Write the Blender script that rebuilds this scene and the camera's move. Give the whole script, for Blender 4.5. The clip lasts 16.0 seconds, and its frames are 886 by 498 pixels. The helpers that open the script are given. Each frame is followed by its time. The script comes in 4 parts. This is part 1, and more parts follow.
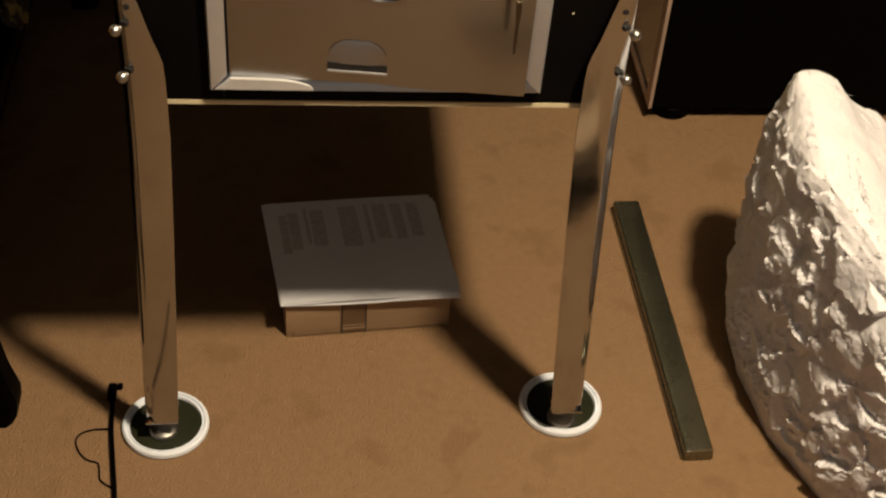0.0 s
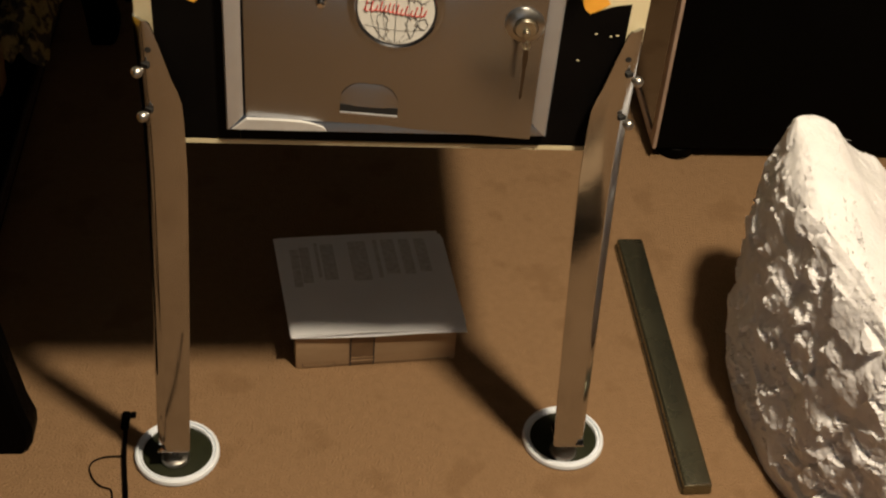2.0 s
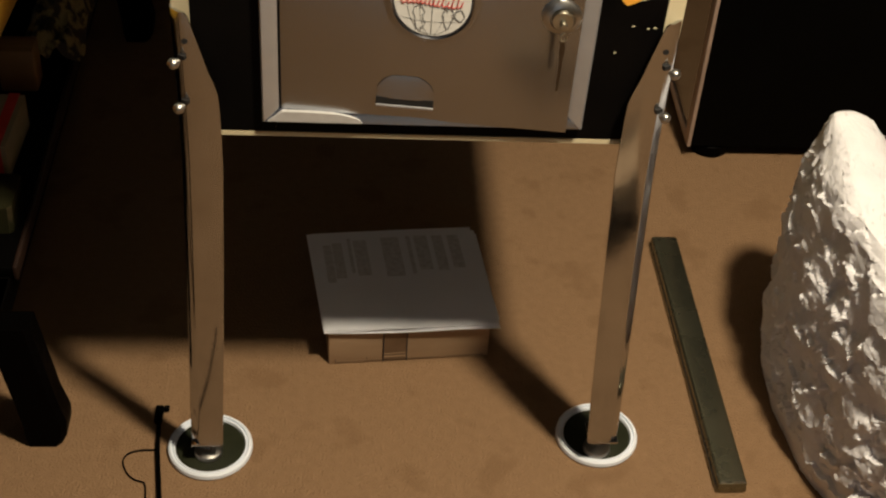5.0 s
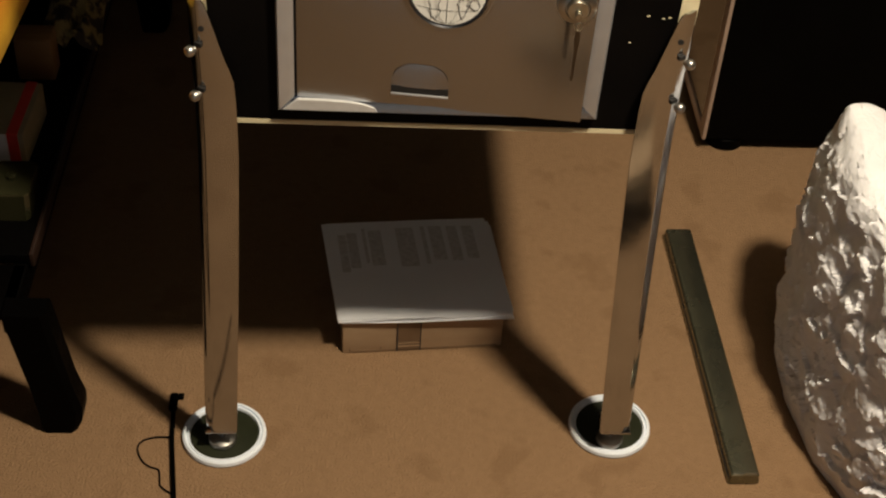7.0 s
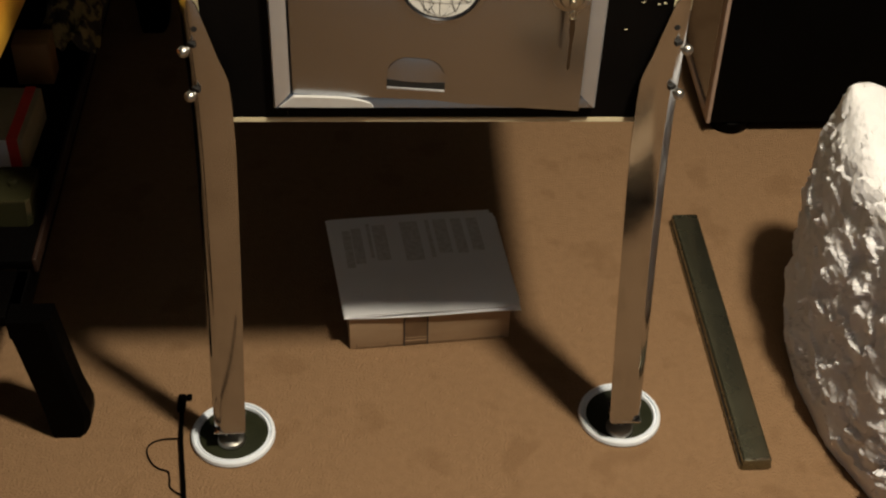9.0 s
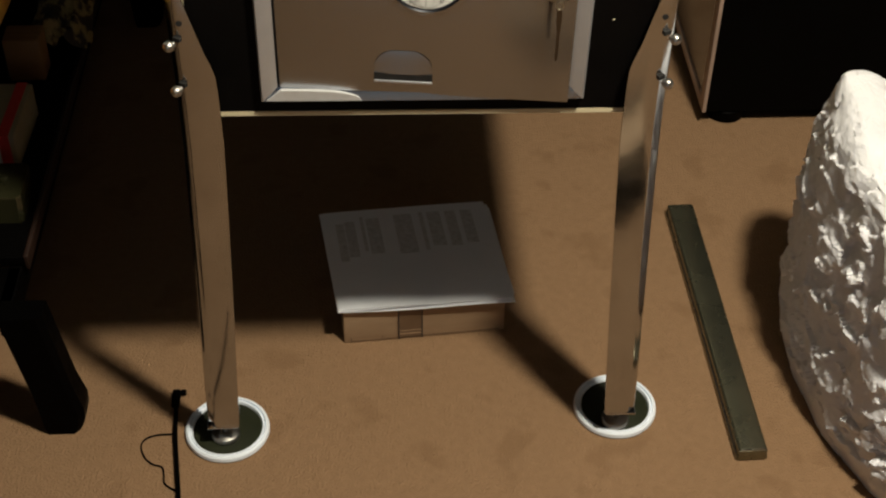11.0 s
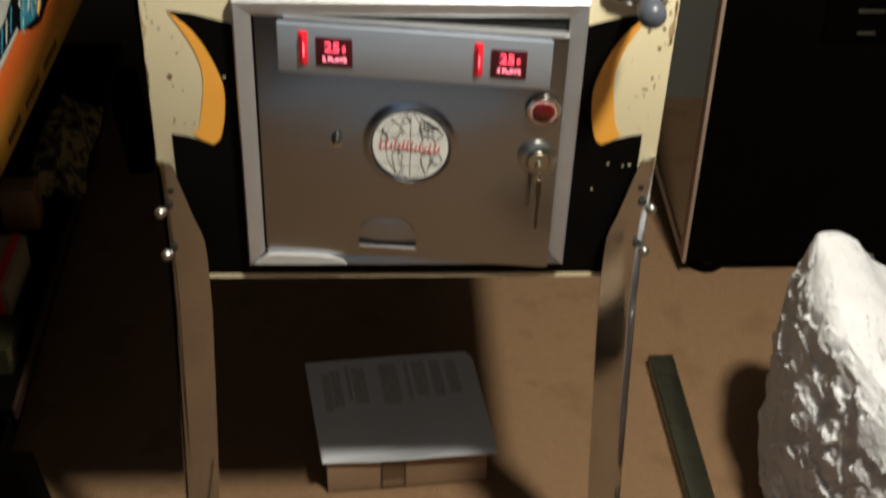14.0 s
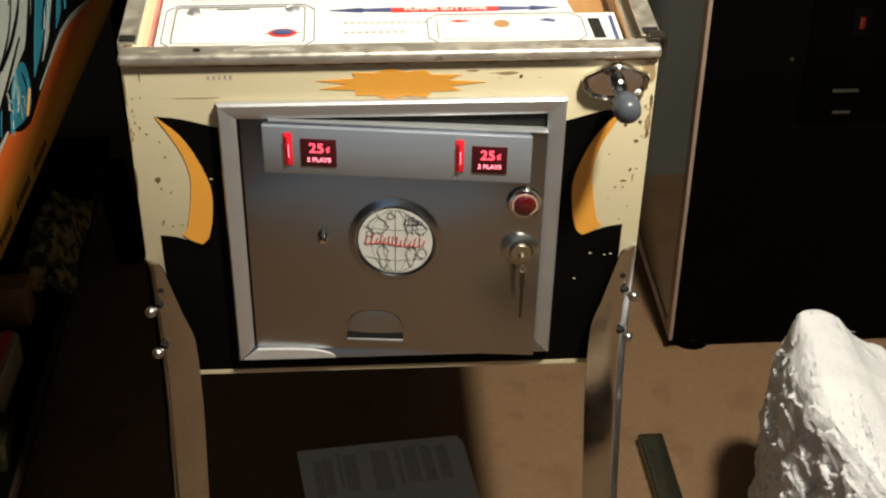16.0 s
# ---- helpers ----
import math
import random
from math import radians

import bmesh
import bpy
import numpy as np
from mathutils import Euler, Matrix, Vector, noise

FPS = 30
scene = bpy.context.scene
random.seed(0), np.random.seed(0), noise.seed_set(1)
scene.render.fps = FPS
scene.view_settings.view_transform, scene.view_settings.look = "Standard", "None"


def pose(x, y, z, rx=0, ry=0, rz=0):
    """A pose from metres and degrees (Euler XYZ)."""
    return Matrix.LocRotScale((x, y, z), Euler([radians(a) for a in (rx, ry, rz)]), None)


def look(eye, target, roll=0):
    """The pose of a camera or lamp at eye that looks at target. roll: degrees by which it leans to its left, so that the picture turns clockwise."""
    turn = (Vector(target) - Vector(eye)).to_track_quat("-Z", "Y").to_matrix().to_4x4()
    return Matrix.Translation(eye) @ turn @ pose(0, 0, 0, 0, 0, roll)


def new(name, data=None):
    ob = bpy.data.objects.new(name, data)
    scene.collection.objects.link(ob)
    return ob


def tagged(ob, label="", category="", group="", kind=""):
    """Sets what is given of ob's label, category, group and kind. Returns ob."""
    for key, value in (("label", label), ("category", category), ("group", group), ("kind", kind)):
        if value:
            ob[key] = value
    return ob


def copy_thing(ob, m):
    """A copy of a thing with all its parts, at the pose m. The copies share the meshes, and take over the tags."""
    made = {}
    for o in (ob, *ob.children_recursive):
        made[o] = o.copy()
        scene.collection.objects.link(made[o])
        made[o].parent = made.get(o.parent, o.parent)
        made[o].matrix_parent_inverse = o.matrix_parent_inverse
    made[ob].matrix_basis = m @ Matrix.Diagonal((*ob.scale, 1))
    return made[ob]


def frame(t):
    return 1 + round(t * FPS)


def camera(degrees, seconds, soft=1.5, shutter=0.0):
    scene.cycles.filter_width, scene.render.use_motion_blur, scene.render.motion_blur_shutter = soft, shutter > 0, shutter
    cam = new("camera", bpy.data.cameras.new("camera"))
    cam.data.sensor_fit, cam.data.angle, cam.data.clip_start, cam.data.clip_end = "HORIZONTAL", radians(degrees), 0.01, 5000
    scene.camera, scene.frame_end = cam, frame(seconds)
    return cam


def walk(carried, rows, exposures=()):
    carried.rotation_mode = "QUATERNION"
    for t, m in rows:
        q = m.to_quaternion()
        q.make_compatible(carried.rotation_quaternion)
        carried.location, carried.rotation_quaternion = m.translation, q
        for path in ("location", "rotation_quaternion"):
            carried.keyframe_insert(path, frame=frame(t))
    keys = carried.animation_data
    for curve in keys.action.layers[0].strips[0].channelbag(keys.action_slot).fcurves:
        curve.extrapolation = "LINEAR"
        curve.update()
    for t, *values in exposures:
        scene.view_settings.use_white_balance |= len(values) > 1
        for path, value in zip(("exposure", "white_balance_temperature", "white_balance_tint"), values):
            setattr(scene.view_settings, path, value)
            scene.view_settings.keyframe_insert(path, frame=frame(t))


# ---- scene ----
cam = camera(35.0, 16.0, soft=2.2, shutter=0.5)
PATH = [
    (0, (-0.075, -1.318, 1.544), (0.111, 0.159, 0.208), 4.5),
    (0.5, (-0.078, -1.339, 1.558), (0.11, 0.157, 0.243), 4.8),
    (1, (-0.079, -1.346, 1.566), (0.106, 0.142, 0.242), 4.9),
    (1.5, (-0.078, -1.349, 1.578), (0.101, 0.145, 0.26), 4.7),
    (2, (-0.078, -1.353, 1.585), (0.096, 0.154, 0.281), 4.8),
    (2.5, (-0.085, -1.356, 1.583), (0.092, 0.167, 0.299), 4.6),
    (3, (-0.094, -1.361, 1.583), (0.08, 0.167, 0.304), 4.8),
    (3.5, (-0.1, -1.359, 1.574), (0.066, 0.156, 0.279), 4.9),
    (4, (-0.088, -1.357, 1.569), (0.063, 0.153, 0.266), 4.2),
    (6.5, (-0.084, -1.362, 1.574), (0.03, 0.156, 0.277), 4.3),
    (7, (-0.084, -1.367, 1.568), (0.028, 0.143, 0.261), 3.9),
    (7.5, (-0.076, -1.361, 1.572), (0.03, 0.149, 0.264), 3.3),
    (8, (-0.068, -1.36, 1.567), (0.028, 0.148, 0.256), 2.5),
    (8.5, (-0.069, -1.359, 1.566), (0.024, 0.145, 0.252), 2.0),
    (11, (-0.047, -1.351, 1.563), (0.034, 0.142, 0.235), 0.9),
    (11.5, (-0.043, -1.353, 1.567), (0.038, 0.149, 0.248), 0.7),
    (12, (-0.045, -1.353, 1.566), (0.04, 0.151, 0.251), 1.3),
    (12.5, (-0.044, -1.351, 1.571), (0.038, 0.151, 0.253), 1.0),
    (13, (-0.04, -1.348, 1.578), (0.041, 0.159, 0.265), 1.1),
    (13.5, (-0.031, -1.343, 1.595), (0.055, 0.172, 0.293), 1.2),
    (13.7, (-0.036, -1.349, 1.607), (0.056, 0.2, 0.345), 1.8),
    (14, (-0.04, -1.353, 1.628), (0.059, 0.248, 0.433), 1.6),
    (14.2, (-0.043, -1.353, 1.657), (0.052, 0.272, 0.495), 1.6),
    (14.3, (-0.045, -1.357, 1.667), (0.051, 0.275, 0.515), 1.4),
    (14.5, (-0.049, -1.358, 1.671), (0.055, 0.29, 0.543), 1.4),
    (15, (-0.054, -1.366, 1.666), (0.055, 0.281, 0.536), 1.3),
    (15.5, (-0.051, -1.372, 1.671), (0.066, 0.293, 0.569), 0.8),
    (16, (-0.035, -1.362, 1.665), (0.079, 0.297, 0.552), 0.4),
]
EXPOSURES = [(0.0, 0.17, 6600, 9), (3.0, 0.08, 6250, 7), (8.0, 0.08, 5950, 6), (11.0, 0.08, 5530, 3), (13.3, 0.03, 5260, 3), (14.0, 0.02, 5260, 3), (14.6, -0.01, 5300, 3), (16.0, -0.03, 5380, 3)]
walk(cam, [(t, look(eye, target, roll)) for t, eye, target, roll in PATH], exposures=EXPOSURES)

# ---- world and light ----
world = bpy.data.worlds.new("room_world")
world.use_nodes = True
world.node_tree.nodes["Background"].inputs[0].default_value = (0.9, 0.75, 0.6, 1)
world.node_tree.nodes["Background"].inputs[1].default_value = 0.0
scene.world = world


def lamp(name, where, watts, colour, radius):
    data = bpy.data.lights.new(name, "POINT")
    data.energy, data.color, data.shadow_soft_size = watts, colour, radius
    ob = new(name, data)
    ob.location = where
    return ob


# Unseen cool light added behind the camera, for bluish glints and shadow fill.
cool_fill = bpy.data.lights.new("window_daylight", "AREA")
cool_fill.shape, cool_fill.size, cool_fill.size_y, cool_fill.energy, cool_fill.color = "RECTANGLE", 1.3, 1.5, 2.2, (0.74, 0.84, 1.0)
new("window_daylight", cool_fill).matrix_basis = look((-0.25, -3.14, 1.15), (0.2, 0.0, 0.75))
lamp("room_lamp", (0.67, -0.74, 2.52), 325.0, (1.0, 0.80, 0.57), 0.095)
# Bulbs of the playfield, under the cabinet's rails.
for bulb_x in (-0.16, 0.16):
    lamp("playfield_bulb", (bulb_x, 0.36, 1.022), 1.3, (1.0, 0.86, 0.66), 0.02)


# ---- materials ----
def material(name, colour, rough=0.6, metal=0.0, second=None, scale=30.0, amount=0.5, bump=0.0, bump_scale=200.0, spread=0.15,
             coat=0.0, ior=1.45, gloss=0.5, streak=None, bump_detail=6.0, wear=None, wear_scale=6.0, wear_at=0.62):
    """Base colour mixed by coarse noise with a second one, fine grain in roughness and bump, and optional stains."""
    m = bpy.data.materials.new(name)
    m.use_nodes = True
    nodes, links = m.node_tree.nodes, m.node_tree.links
    bsdf = nodes["Principled BSDF"]
    bsdf.inputs["Metallic"].default_value, bsdf.inputs["IOR"].default_value = metal, ior
    bsdf.inputs["Coat Weight"].default_value, bsdf.inputs["Specular IOR Level"].default_value = coat, gloss
    where = nodes.new("ShaderNodeTexCoord")
    mapped = nodes.new("ShaderNodeMapping")
    links.new(where.outputs["Object"], mapped.inputs["Vector"])
    if streak:
        mapped.inputs["Scale"].default_value = streak

    def grain(size, detail=4.0, raw=False):
        n = nodes.new("ShaderNodeTexNoise")
        n.inputs["Scale"].default_value, n.inputs["Detail"].default_value = size, detail
        links.new(where.outputs["Object"] if raw else mapped.outputs["Vector"], n.inputs["Vector"])
        return n.outputs["Fac"]

    def blend(fac, a, b):
        mix = nodes.new("ShaderNodeMix")
        mix.data_type = "RGBA"
        links.new(fac, mix.inputs["Factor"])
        for socket, value in ((mix.inputs["A"], a), (mix.inputs["B"], b)):
            if isinstance(value, tuple):
                socket.default_value = (*value, 1)
            else:
                links.new(value, socket)
        return mix.outputs["Result"]

    def ramp(fac, low, high):
        r = nodes.new("ShaderNodeMapRange")
        links.new(fac, r.inputs["Value"])
        r.inputs["From Min"].default_value, r.inputs["From Max"].default_value = low, high
        return r.outputs["Result"]

    second = second or tuple(c * 0.75 for c in colour)
    shade = blend(ramp(grain(scale), 0.5 - amount / 2, 0.5 + amount / 2), second, colour)
    if wear:
        shade = blend(ramp(grain(wear_scale, 6.0, True), wear_at, wear_at + 0.08), shade, wear)
    links.new(shade, bsdf.inputs["Base Color"])
    r = nodes.new("ShaderNodeMapRange")
    links.new(grain(bump_scale * 0.5), r.inputs["Value"])
    r.inputs["From Min"].default_value, r.inputs["From Max"].default_value = 0.3, 0.7
    r.inputs["To Min"].default_value, r.inputs["To Max"].default_value = max(rough * (1 - spread), 0.02), min(rough * (1 + spread), 1)
    links.new(r.outputs["Result"], bsdf.inputs["Roughness"])
    if bump:
        b = nodes.new("ShaderNodeBump")
        b.inputs["Distance"].default_value = bump
        links.new(grain(bump_scale, bump_detail), b.inputs["Height"])
        links.new(b.outputs["Normal"], bsdf.inputs["Normal"])
    return m


def glowing(name, colour, strength):
    m = bpy.data.materials.new(name)
    m.use_nodes = True
    bsdf = m.node_tree.nodes["Principled BSDF"]
    bsdf.inputs["Base Color"].default_value = (*colour, 1)
    bsdf.inputs["Emission Color"].default_value = (*colour, 1)
    bsdf.inputs["Emission Strength"].default_value = strength
    bsdf.inputs["Roughness"].default_value = 0.4
    return m


CARPET = material("brown_carpet", (0.256, 0.159, 0.085), 0.95, second=(0.214, 0.131, 0.069), scale=75, amount=0.8, bump=0.0045, bump_scale=260, gloss=0.15, wear=(0.205, 0.124, 0.064), wear_scale=11, wear_at=0.57)
WALL = material("near_black_wall", (0.016, 0.012, 0.010), 0.7, scale=5, bump=0.001, bump_scale=60)
GREY_WALL = material("grey_wall_paint", (0.20, 0.20, 0.172), 0.8, second=(0.175, 0.175, 0.15), scale=3, bump=0.0006, bump_scale=120)
CEILING = material("ceiling_paint", (0.035, 0.03, 0.026), 0.9, scale=4)
CREAM = material("aged_cream_paint", (0.71, 0.64, 0.43), 0.42, second=(0.62, 0.54, 0.34), scale=7, amount=0.7, bump=0.00012, bump_scale=60, wear=(0.36, 0.25, 0.12), wear_scale=24, wear_at=0.70)
BLACK_PAINT = material("black_stencil_paint", (0.0022, 0.0019, 0.0018), 0.5, gloss=0.05, second=(0.004, 0.0034, 0.003), scale=12, bump=0.0003, bump_scale=150)
ORANGE = material("orange_stencil_paint", (0.88, 0.43, 0.055), 0.45, second=(0.80, 0.37, 0.04), scale=14, bump=0.0003, bump_scale=150)
def brushed(m, amount):
    """Brushing along the level: gloss spreads up and down."""
    nodes, links = m.node_tree.nodes, m.node_tree.links
    along = nodes.new("ShaderNodeTangent")
    along.direction_type, along.axis = "RADIAL", "Z"
    nodes["Principled BSDF"].inputs["Anisotropic"].default_value = amount
    nodes["Principled BSDF"].inputs["Anisotropic Rotation"].default_value = 0.25
    links.new(along.outputs["Tangent"], nodes["Principled BSDF"].inputs["Tangent"])
    return m


STEEL = brushed(material("brushed_steel", (0.375, 0.395, 0.43), 0.25, 1.0, second=(0.345, 0.362, 0.395), scale=9, amount=0.9, bump=0.009, bump_scale=6, bump_detail=0.5, spread=0.06), 0.40)
ALUMINIUM = material("aluminium_trim", (0.56, 0.57, 0.59), 0.40, 0.72, second=(0.50, 0.51, 0.53), scale=30, bump=0.00008, bump_scale=300)
PALE_REFLECTION = material("pale_reflection_tone", (0.60, 0.60, 0.59), 0.5, 0.2, second=(0.52, 0.51, 0.49), scale=60)
CHROME = material("worn_chrome", (0.72, 0.70, 0.67), 0.13, 1.0, second=(0.60, 0.57, 0.53), scale=25, bump=0.00006, bump_scale=90, spread=0.5)
LEG_METAL = material("plated_leg_steel", (0.53, 0.55, 0.58), 0.12, 1.0, second=(0.45, 0.46, 0.475), scale=18, bump=0.0001, bump_scale=40, spread=0.4)
OLD_METAL = material("tarnished_lockbar_steel", (0.72, 0.68, 0.60), 0.50, 0.85, second=(0.58, 0.52, 0.43), scale=35, amount=0.6, bump=0.0004, bump_scale=120, spread=0.4, wear=(0.30, 0.22, 0.14), wear_scale=45, wear_at=0.70)
BAR_METAL = material("green_tinted_bar_steel", (0.215, 0.21, 0.15), 0.27, 0.92, second=(0.190, 0.188, 0.130), scale=5, amount=0.9, bump=0.00002, bump_scale=40, spread=0.15)
# Near-black: shade of holes, slots and gaps put into colour; also dark print.
DARK = material("near_black", (0.01, 0.009, 0.008), 0.8)
RUBBER = material("dark_cup_rubber", (0.013, 0.015, 0.007), 0.55, gloss=0.18, second=(0.019, 0.021, 0.010), scale=40, bump=0.0005, bump_scale=200)
WHITE_PLASTIC = material("white_plastic_rim", (0.80, 0.86, 0.94), 0.35, second=(0.74, 0.79, 0.85), scale=20)
CARDBOARD = material("cardboard", (0.40, 0.28, 0.165), 0.85, second=(0.35, 0.235, 0.135), scale=16, bump=0.0004, bump_scale=200, streak=(1, 1, 5))
PAPER = material("white_paper", (0.86, 0.88, 0.92), 0.8, second=(0.80, 0.82, 0.86), scale=10, bump=0.0003, bump_scale=40)
INK = material("grey_print", (0.50, 0.50, 0.50), 0.8, second=(0.74, 0.75, 0.77), scale=130, amount=0.5)
ROCK = material("white_rock", (0.79, 0.79, 0.80), 0.75, second=(0.61, 0.61, 0.64), scale=16, amount=0.7, bump=0.0017, bump_scale=150, spread=0.3)
ROCK.node_tree.nodes["Principled BSDF"].inputs["Subsurface Weight"].default_value = 0.4
ROCK.node_tree.nodes["Principled BSDF"].inputs["Subsurface Radius"].default_value = (0.012, 0.012, 0.011)
ROCK.node_tree.nodes["Principled BSDF"].inputs["Subsurface Scale"].default_value = 1.0
BLACK_CAB = material("black_cabinet_laminate", (0.0016, 0.0015, 0.0014), 0.5, gloss=0.04, scale=10, bump=0.0003, bump_scale=400)
GLOSS_SIDE = material("glossy_dark_side_laminate", (0.012, 0.009, 0.008), 0.05, ior=2.2, scale=8)
TAN_TRIM = material("tan_edge_trim", (0.42, 0.31, 0.24), 0.5, scale=20)
BLACK_METAL = material("black_leg_paint", (0.0012, 0.0010, 0.0009), 0.5, gloss=0.025, scale=20, bump=0.0003, bump_scale=200)
WHITE_PRINT = material("apron_white", (0.86, 0.84, 0.80), 0.4, second=(0.80, 0.77, 0.72), scale=10)
RED_INK = material("red_ink", (0.65, 0.05, 0.04), 0.5)
BLUE_INK = material("blue_ink", (0.08, 0.10, 0.26), 0.5)
BLACK_INK = material("black_ink", (0.03, 0.03, 0.035), 0.5)
RED_GLOW = glowing("red_lit_plastic", (0.62, 0.008, 0.022), 0.45)
PINK_GLOW = glowing("pink_lit_lettering", (1.0, 0.07, 0.10), 2.2)
PALE_GLOW = glowing("pale_pink_lit_lettering", (1.0, 0.22, 0.26), 2.0)
SLOT_GLOW = glowing("deep_red_lit_bezel", (0.8, 0.01, 0.02), 0.12)
RED_DIM = glowing("red_lit_panel", (0.05, 0.002, 0.004), 0.10)
RED_LENS = material("dark_red_lens", (0.10, 0.006, 0.005), 0.15, coat=0.6)
GREY_RUBBER = material("grey_rubber_knob", (0.085, 0.095, 0.115), 0.3, scale=30)
BOLT = material("dull_bolt_plating", (0.46, 0.45, 0.42), 0.34, 1.0, second=(0.42, 0.41, 0.38), scale=90)
BRASS = material("brassy_key_metal", (0.52, 0.49, 0.39), 0.32, 1.0, scale=60)
WOOD = material("light_wood", (0.46, 0.25, 0.09), 0.5, second=(0.34, 0.18, 0.06), scale=10, streak=(8, 1, 1))


# ---- mesh helpers ----
def finish(bm, name, mat, smooth=True):
    bmesh.ops.recalc_face_normals(bm, faces=bm.faces)
    me = bpy.data.meshes.new(name)
    bm.to_mesh(me)
    bm.free()
    me.materials.append(mat)
    if smooth:
        me.polygons.foreach_set("use_smooth", [True] * len(me.polygons))
        me.set_sharp_from_angle(angle=radians(35))
    return me


def part(name, bm, mat, parent=None, label="", at=None, smooth=True):
    ob = new(name, finish(bm, name, mat, smooth))
    if parent:
        ob.parent = parent
    if at is not None:
        ob.matrix_basis = at
    return tagged(ob, label) if label else ob


def empty(name, label, category, at=None, group="", kind=""):
    ob = new(name)
    if at is not None:
        ob.matrix_basis = at
    return tagged(ob, label, category, group, kind)


def box(x0, x1, y0, y1, z0, z1, bevel=0.0, segments=2, bm=None):
    bm = bm or bmesh.new()
    made = bmesh.ops.create_cube(bm, size=1)["verts"]
    for v in made:
        v.co = Vector(((x0 + x1) / 2 + v.co.x * (x1 - x0), (y0 + y1) / 2 + v.co.y * (y1 - y0), (z0 + z1) / 2 + v.co.z * (z1 - z0)))
    if bevel:
        edges = list({e for v in made for e in v.link_edges})
        bmesh.ops.bevel(bm, geom=edges, offset=bevel, segments=segments, profile=0.5, affect="EDGES")
    return bm


def prism(outline, y0, y1, bm=None):
    """An outline in x and z, drawn out from depth y0 to y1."""
    bm = bm or bmesh.new()
    front = [bm.verts.new((x, y0, z)) for x, z in outline]
    back = [bm.verts.new((x, y1, z)) for x, z in outline]
    bm.faces.new(front)
    bm.faces.new(back[::-1])
    for i in range(len(outline)):
        j = (i + 1) % len(outline)
        bm.faces.new((front[i], back[i], back[j], front[j]))
    return bm


def turned(profile, steps=32, axis="Z", bm=None):
    """A profile of (radius, height) spun round an axis."""
    bm = bm or bmesh.new()
    rings = []
    for r, h in profile:
        ring = []
        for k in range(steps):
            a = 2 * math.pi * k / steps
            c, s = r * math.cos(a), r * math.sin(a)
            ring.append(bm.verts.new((c, s, h) if axis == "Z" else (c, -h, s)))
        rings.append(ring)
    for low, high in zip(rings, rings[1:]):
        for k in range(steps):
            bm.faces.new((low[k], low[(k + 1) % steps], high[(k + 1) % steps], high[k]))
    for ring in (rings[0], rings[-1]):
        bm.faces.new(ring)
    bmesh.ops.remove_doubles(bm, verts=bm.verts, dist=1e-6)
    return bm


def curve(points, per=8):
    """Points along a smooth line through the given ones."""
    pts = [Vector(p) for p in points]
    pts = [2 * pts[0] - pts[1], *pts, 2 * pts[-1] - pts[-2]]
    out = []
    for a, b, c, d in zip(pts, pts[1:], pts[2:], pts[3:]):
        for k in range(per):
            t = k / per
            out.append(0.5 * (2 * b + (c - a) * t + (2 * a - 5 * b + 4 * c - d) * t * t + (3 * b - a - 3 * c + d) * t ** 3))
    return [*out, pts[-2]]


def tube(points, radius, steps=8, bm=None):
    bm = bm or bmesh.new()
    rings = []
    for i, p in enumerate(points):
        way = (points[min(i + 1, len(points) - 1)] - points[max(i - 1, 0)]).normalized()
        side = way.orthogonal().normalized() if not rings else (side - way * side.dot(way)).normalized()
        other = way.cross(side)
        rings.append([bm.verts.new(p + radius * (math.cos(a) * side + math.sin(a) * other)) for a in (2 * math.pi * k / steps for k in range(steps))])
    for low, high in zip(rings, rings[1:]):
        for k in range(steps):
            bm.faces.new((low[k], low[(k + 1) % steps], high[(k + 1) % steps], high[k]))
    bm.faces.new(rings[0])
    bm.faces.new(rings[-1])
    return bm


# ---- setting ----
tagged(part("floor", box(-2.6, 2.6, -3.2, 1.4, -0.03, 0.0), CARPET), "brown short-pile carpet with faint darker stains", "floor", kind="structure")
# Unseen walls and ceiling are kept near-black, so shadows get little bounce.
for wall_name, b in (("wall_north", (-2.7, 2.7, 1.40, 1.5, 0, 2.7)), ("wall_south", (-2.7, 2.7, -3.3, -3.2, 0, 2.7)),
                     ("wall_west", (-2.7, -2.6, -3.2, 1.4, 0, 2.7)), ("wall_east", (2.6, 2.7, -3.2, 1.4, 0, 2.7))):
    tagged(part(wall_name, box(*b), GREY_WALL if wall_name == "wall_north" else WALL), "plain grey painted wall" if wall_name == "wall_north" else "unseen near-black wall that bounces little light", "wall", kind="structure")
tagged(part("ceiling", box(-2.7, 2.7, -3.3, 1.5, 2.7, 2.8), CEILING), "plain near-black ceiling, out of view", "ceiling", kind="structure")


# ---- pinball machine ----
FACE = pose(0, 0, 0.602, 2.42, 0.4)
TOP = FACE @ pose(0, 0, -0.005)


def mirrored(outline, side):
    return [(side * u, h) for u, h in outline]


def smooth_outline(*runs):
    """Joins smooth runs of (x, z) points into one outline."""
    out = []
    for run in runs:
        line = [(p.x, p.y) for p in curve([(a, b, 0) for a, b in run], 6)] if len(run) > 2 else run
        out += [p for p in line if not out or (Vector(p) - Vector(out[-1])).length > 1e-5]
    return out


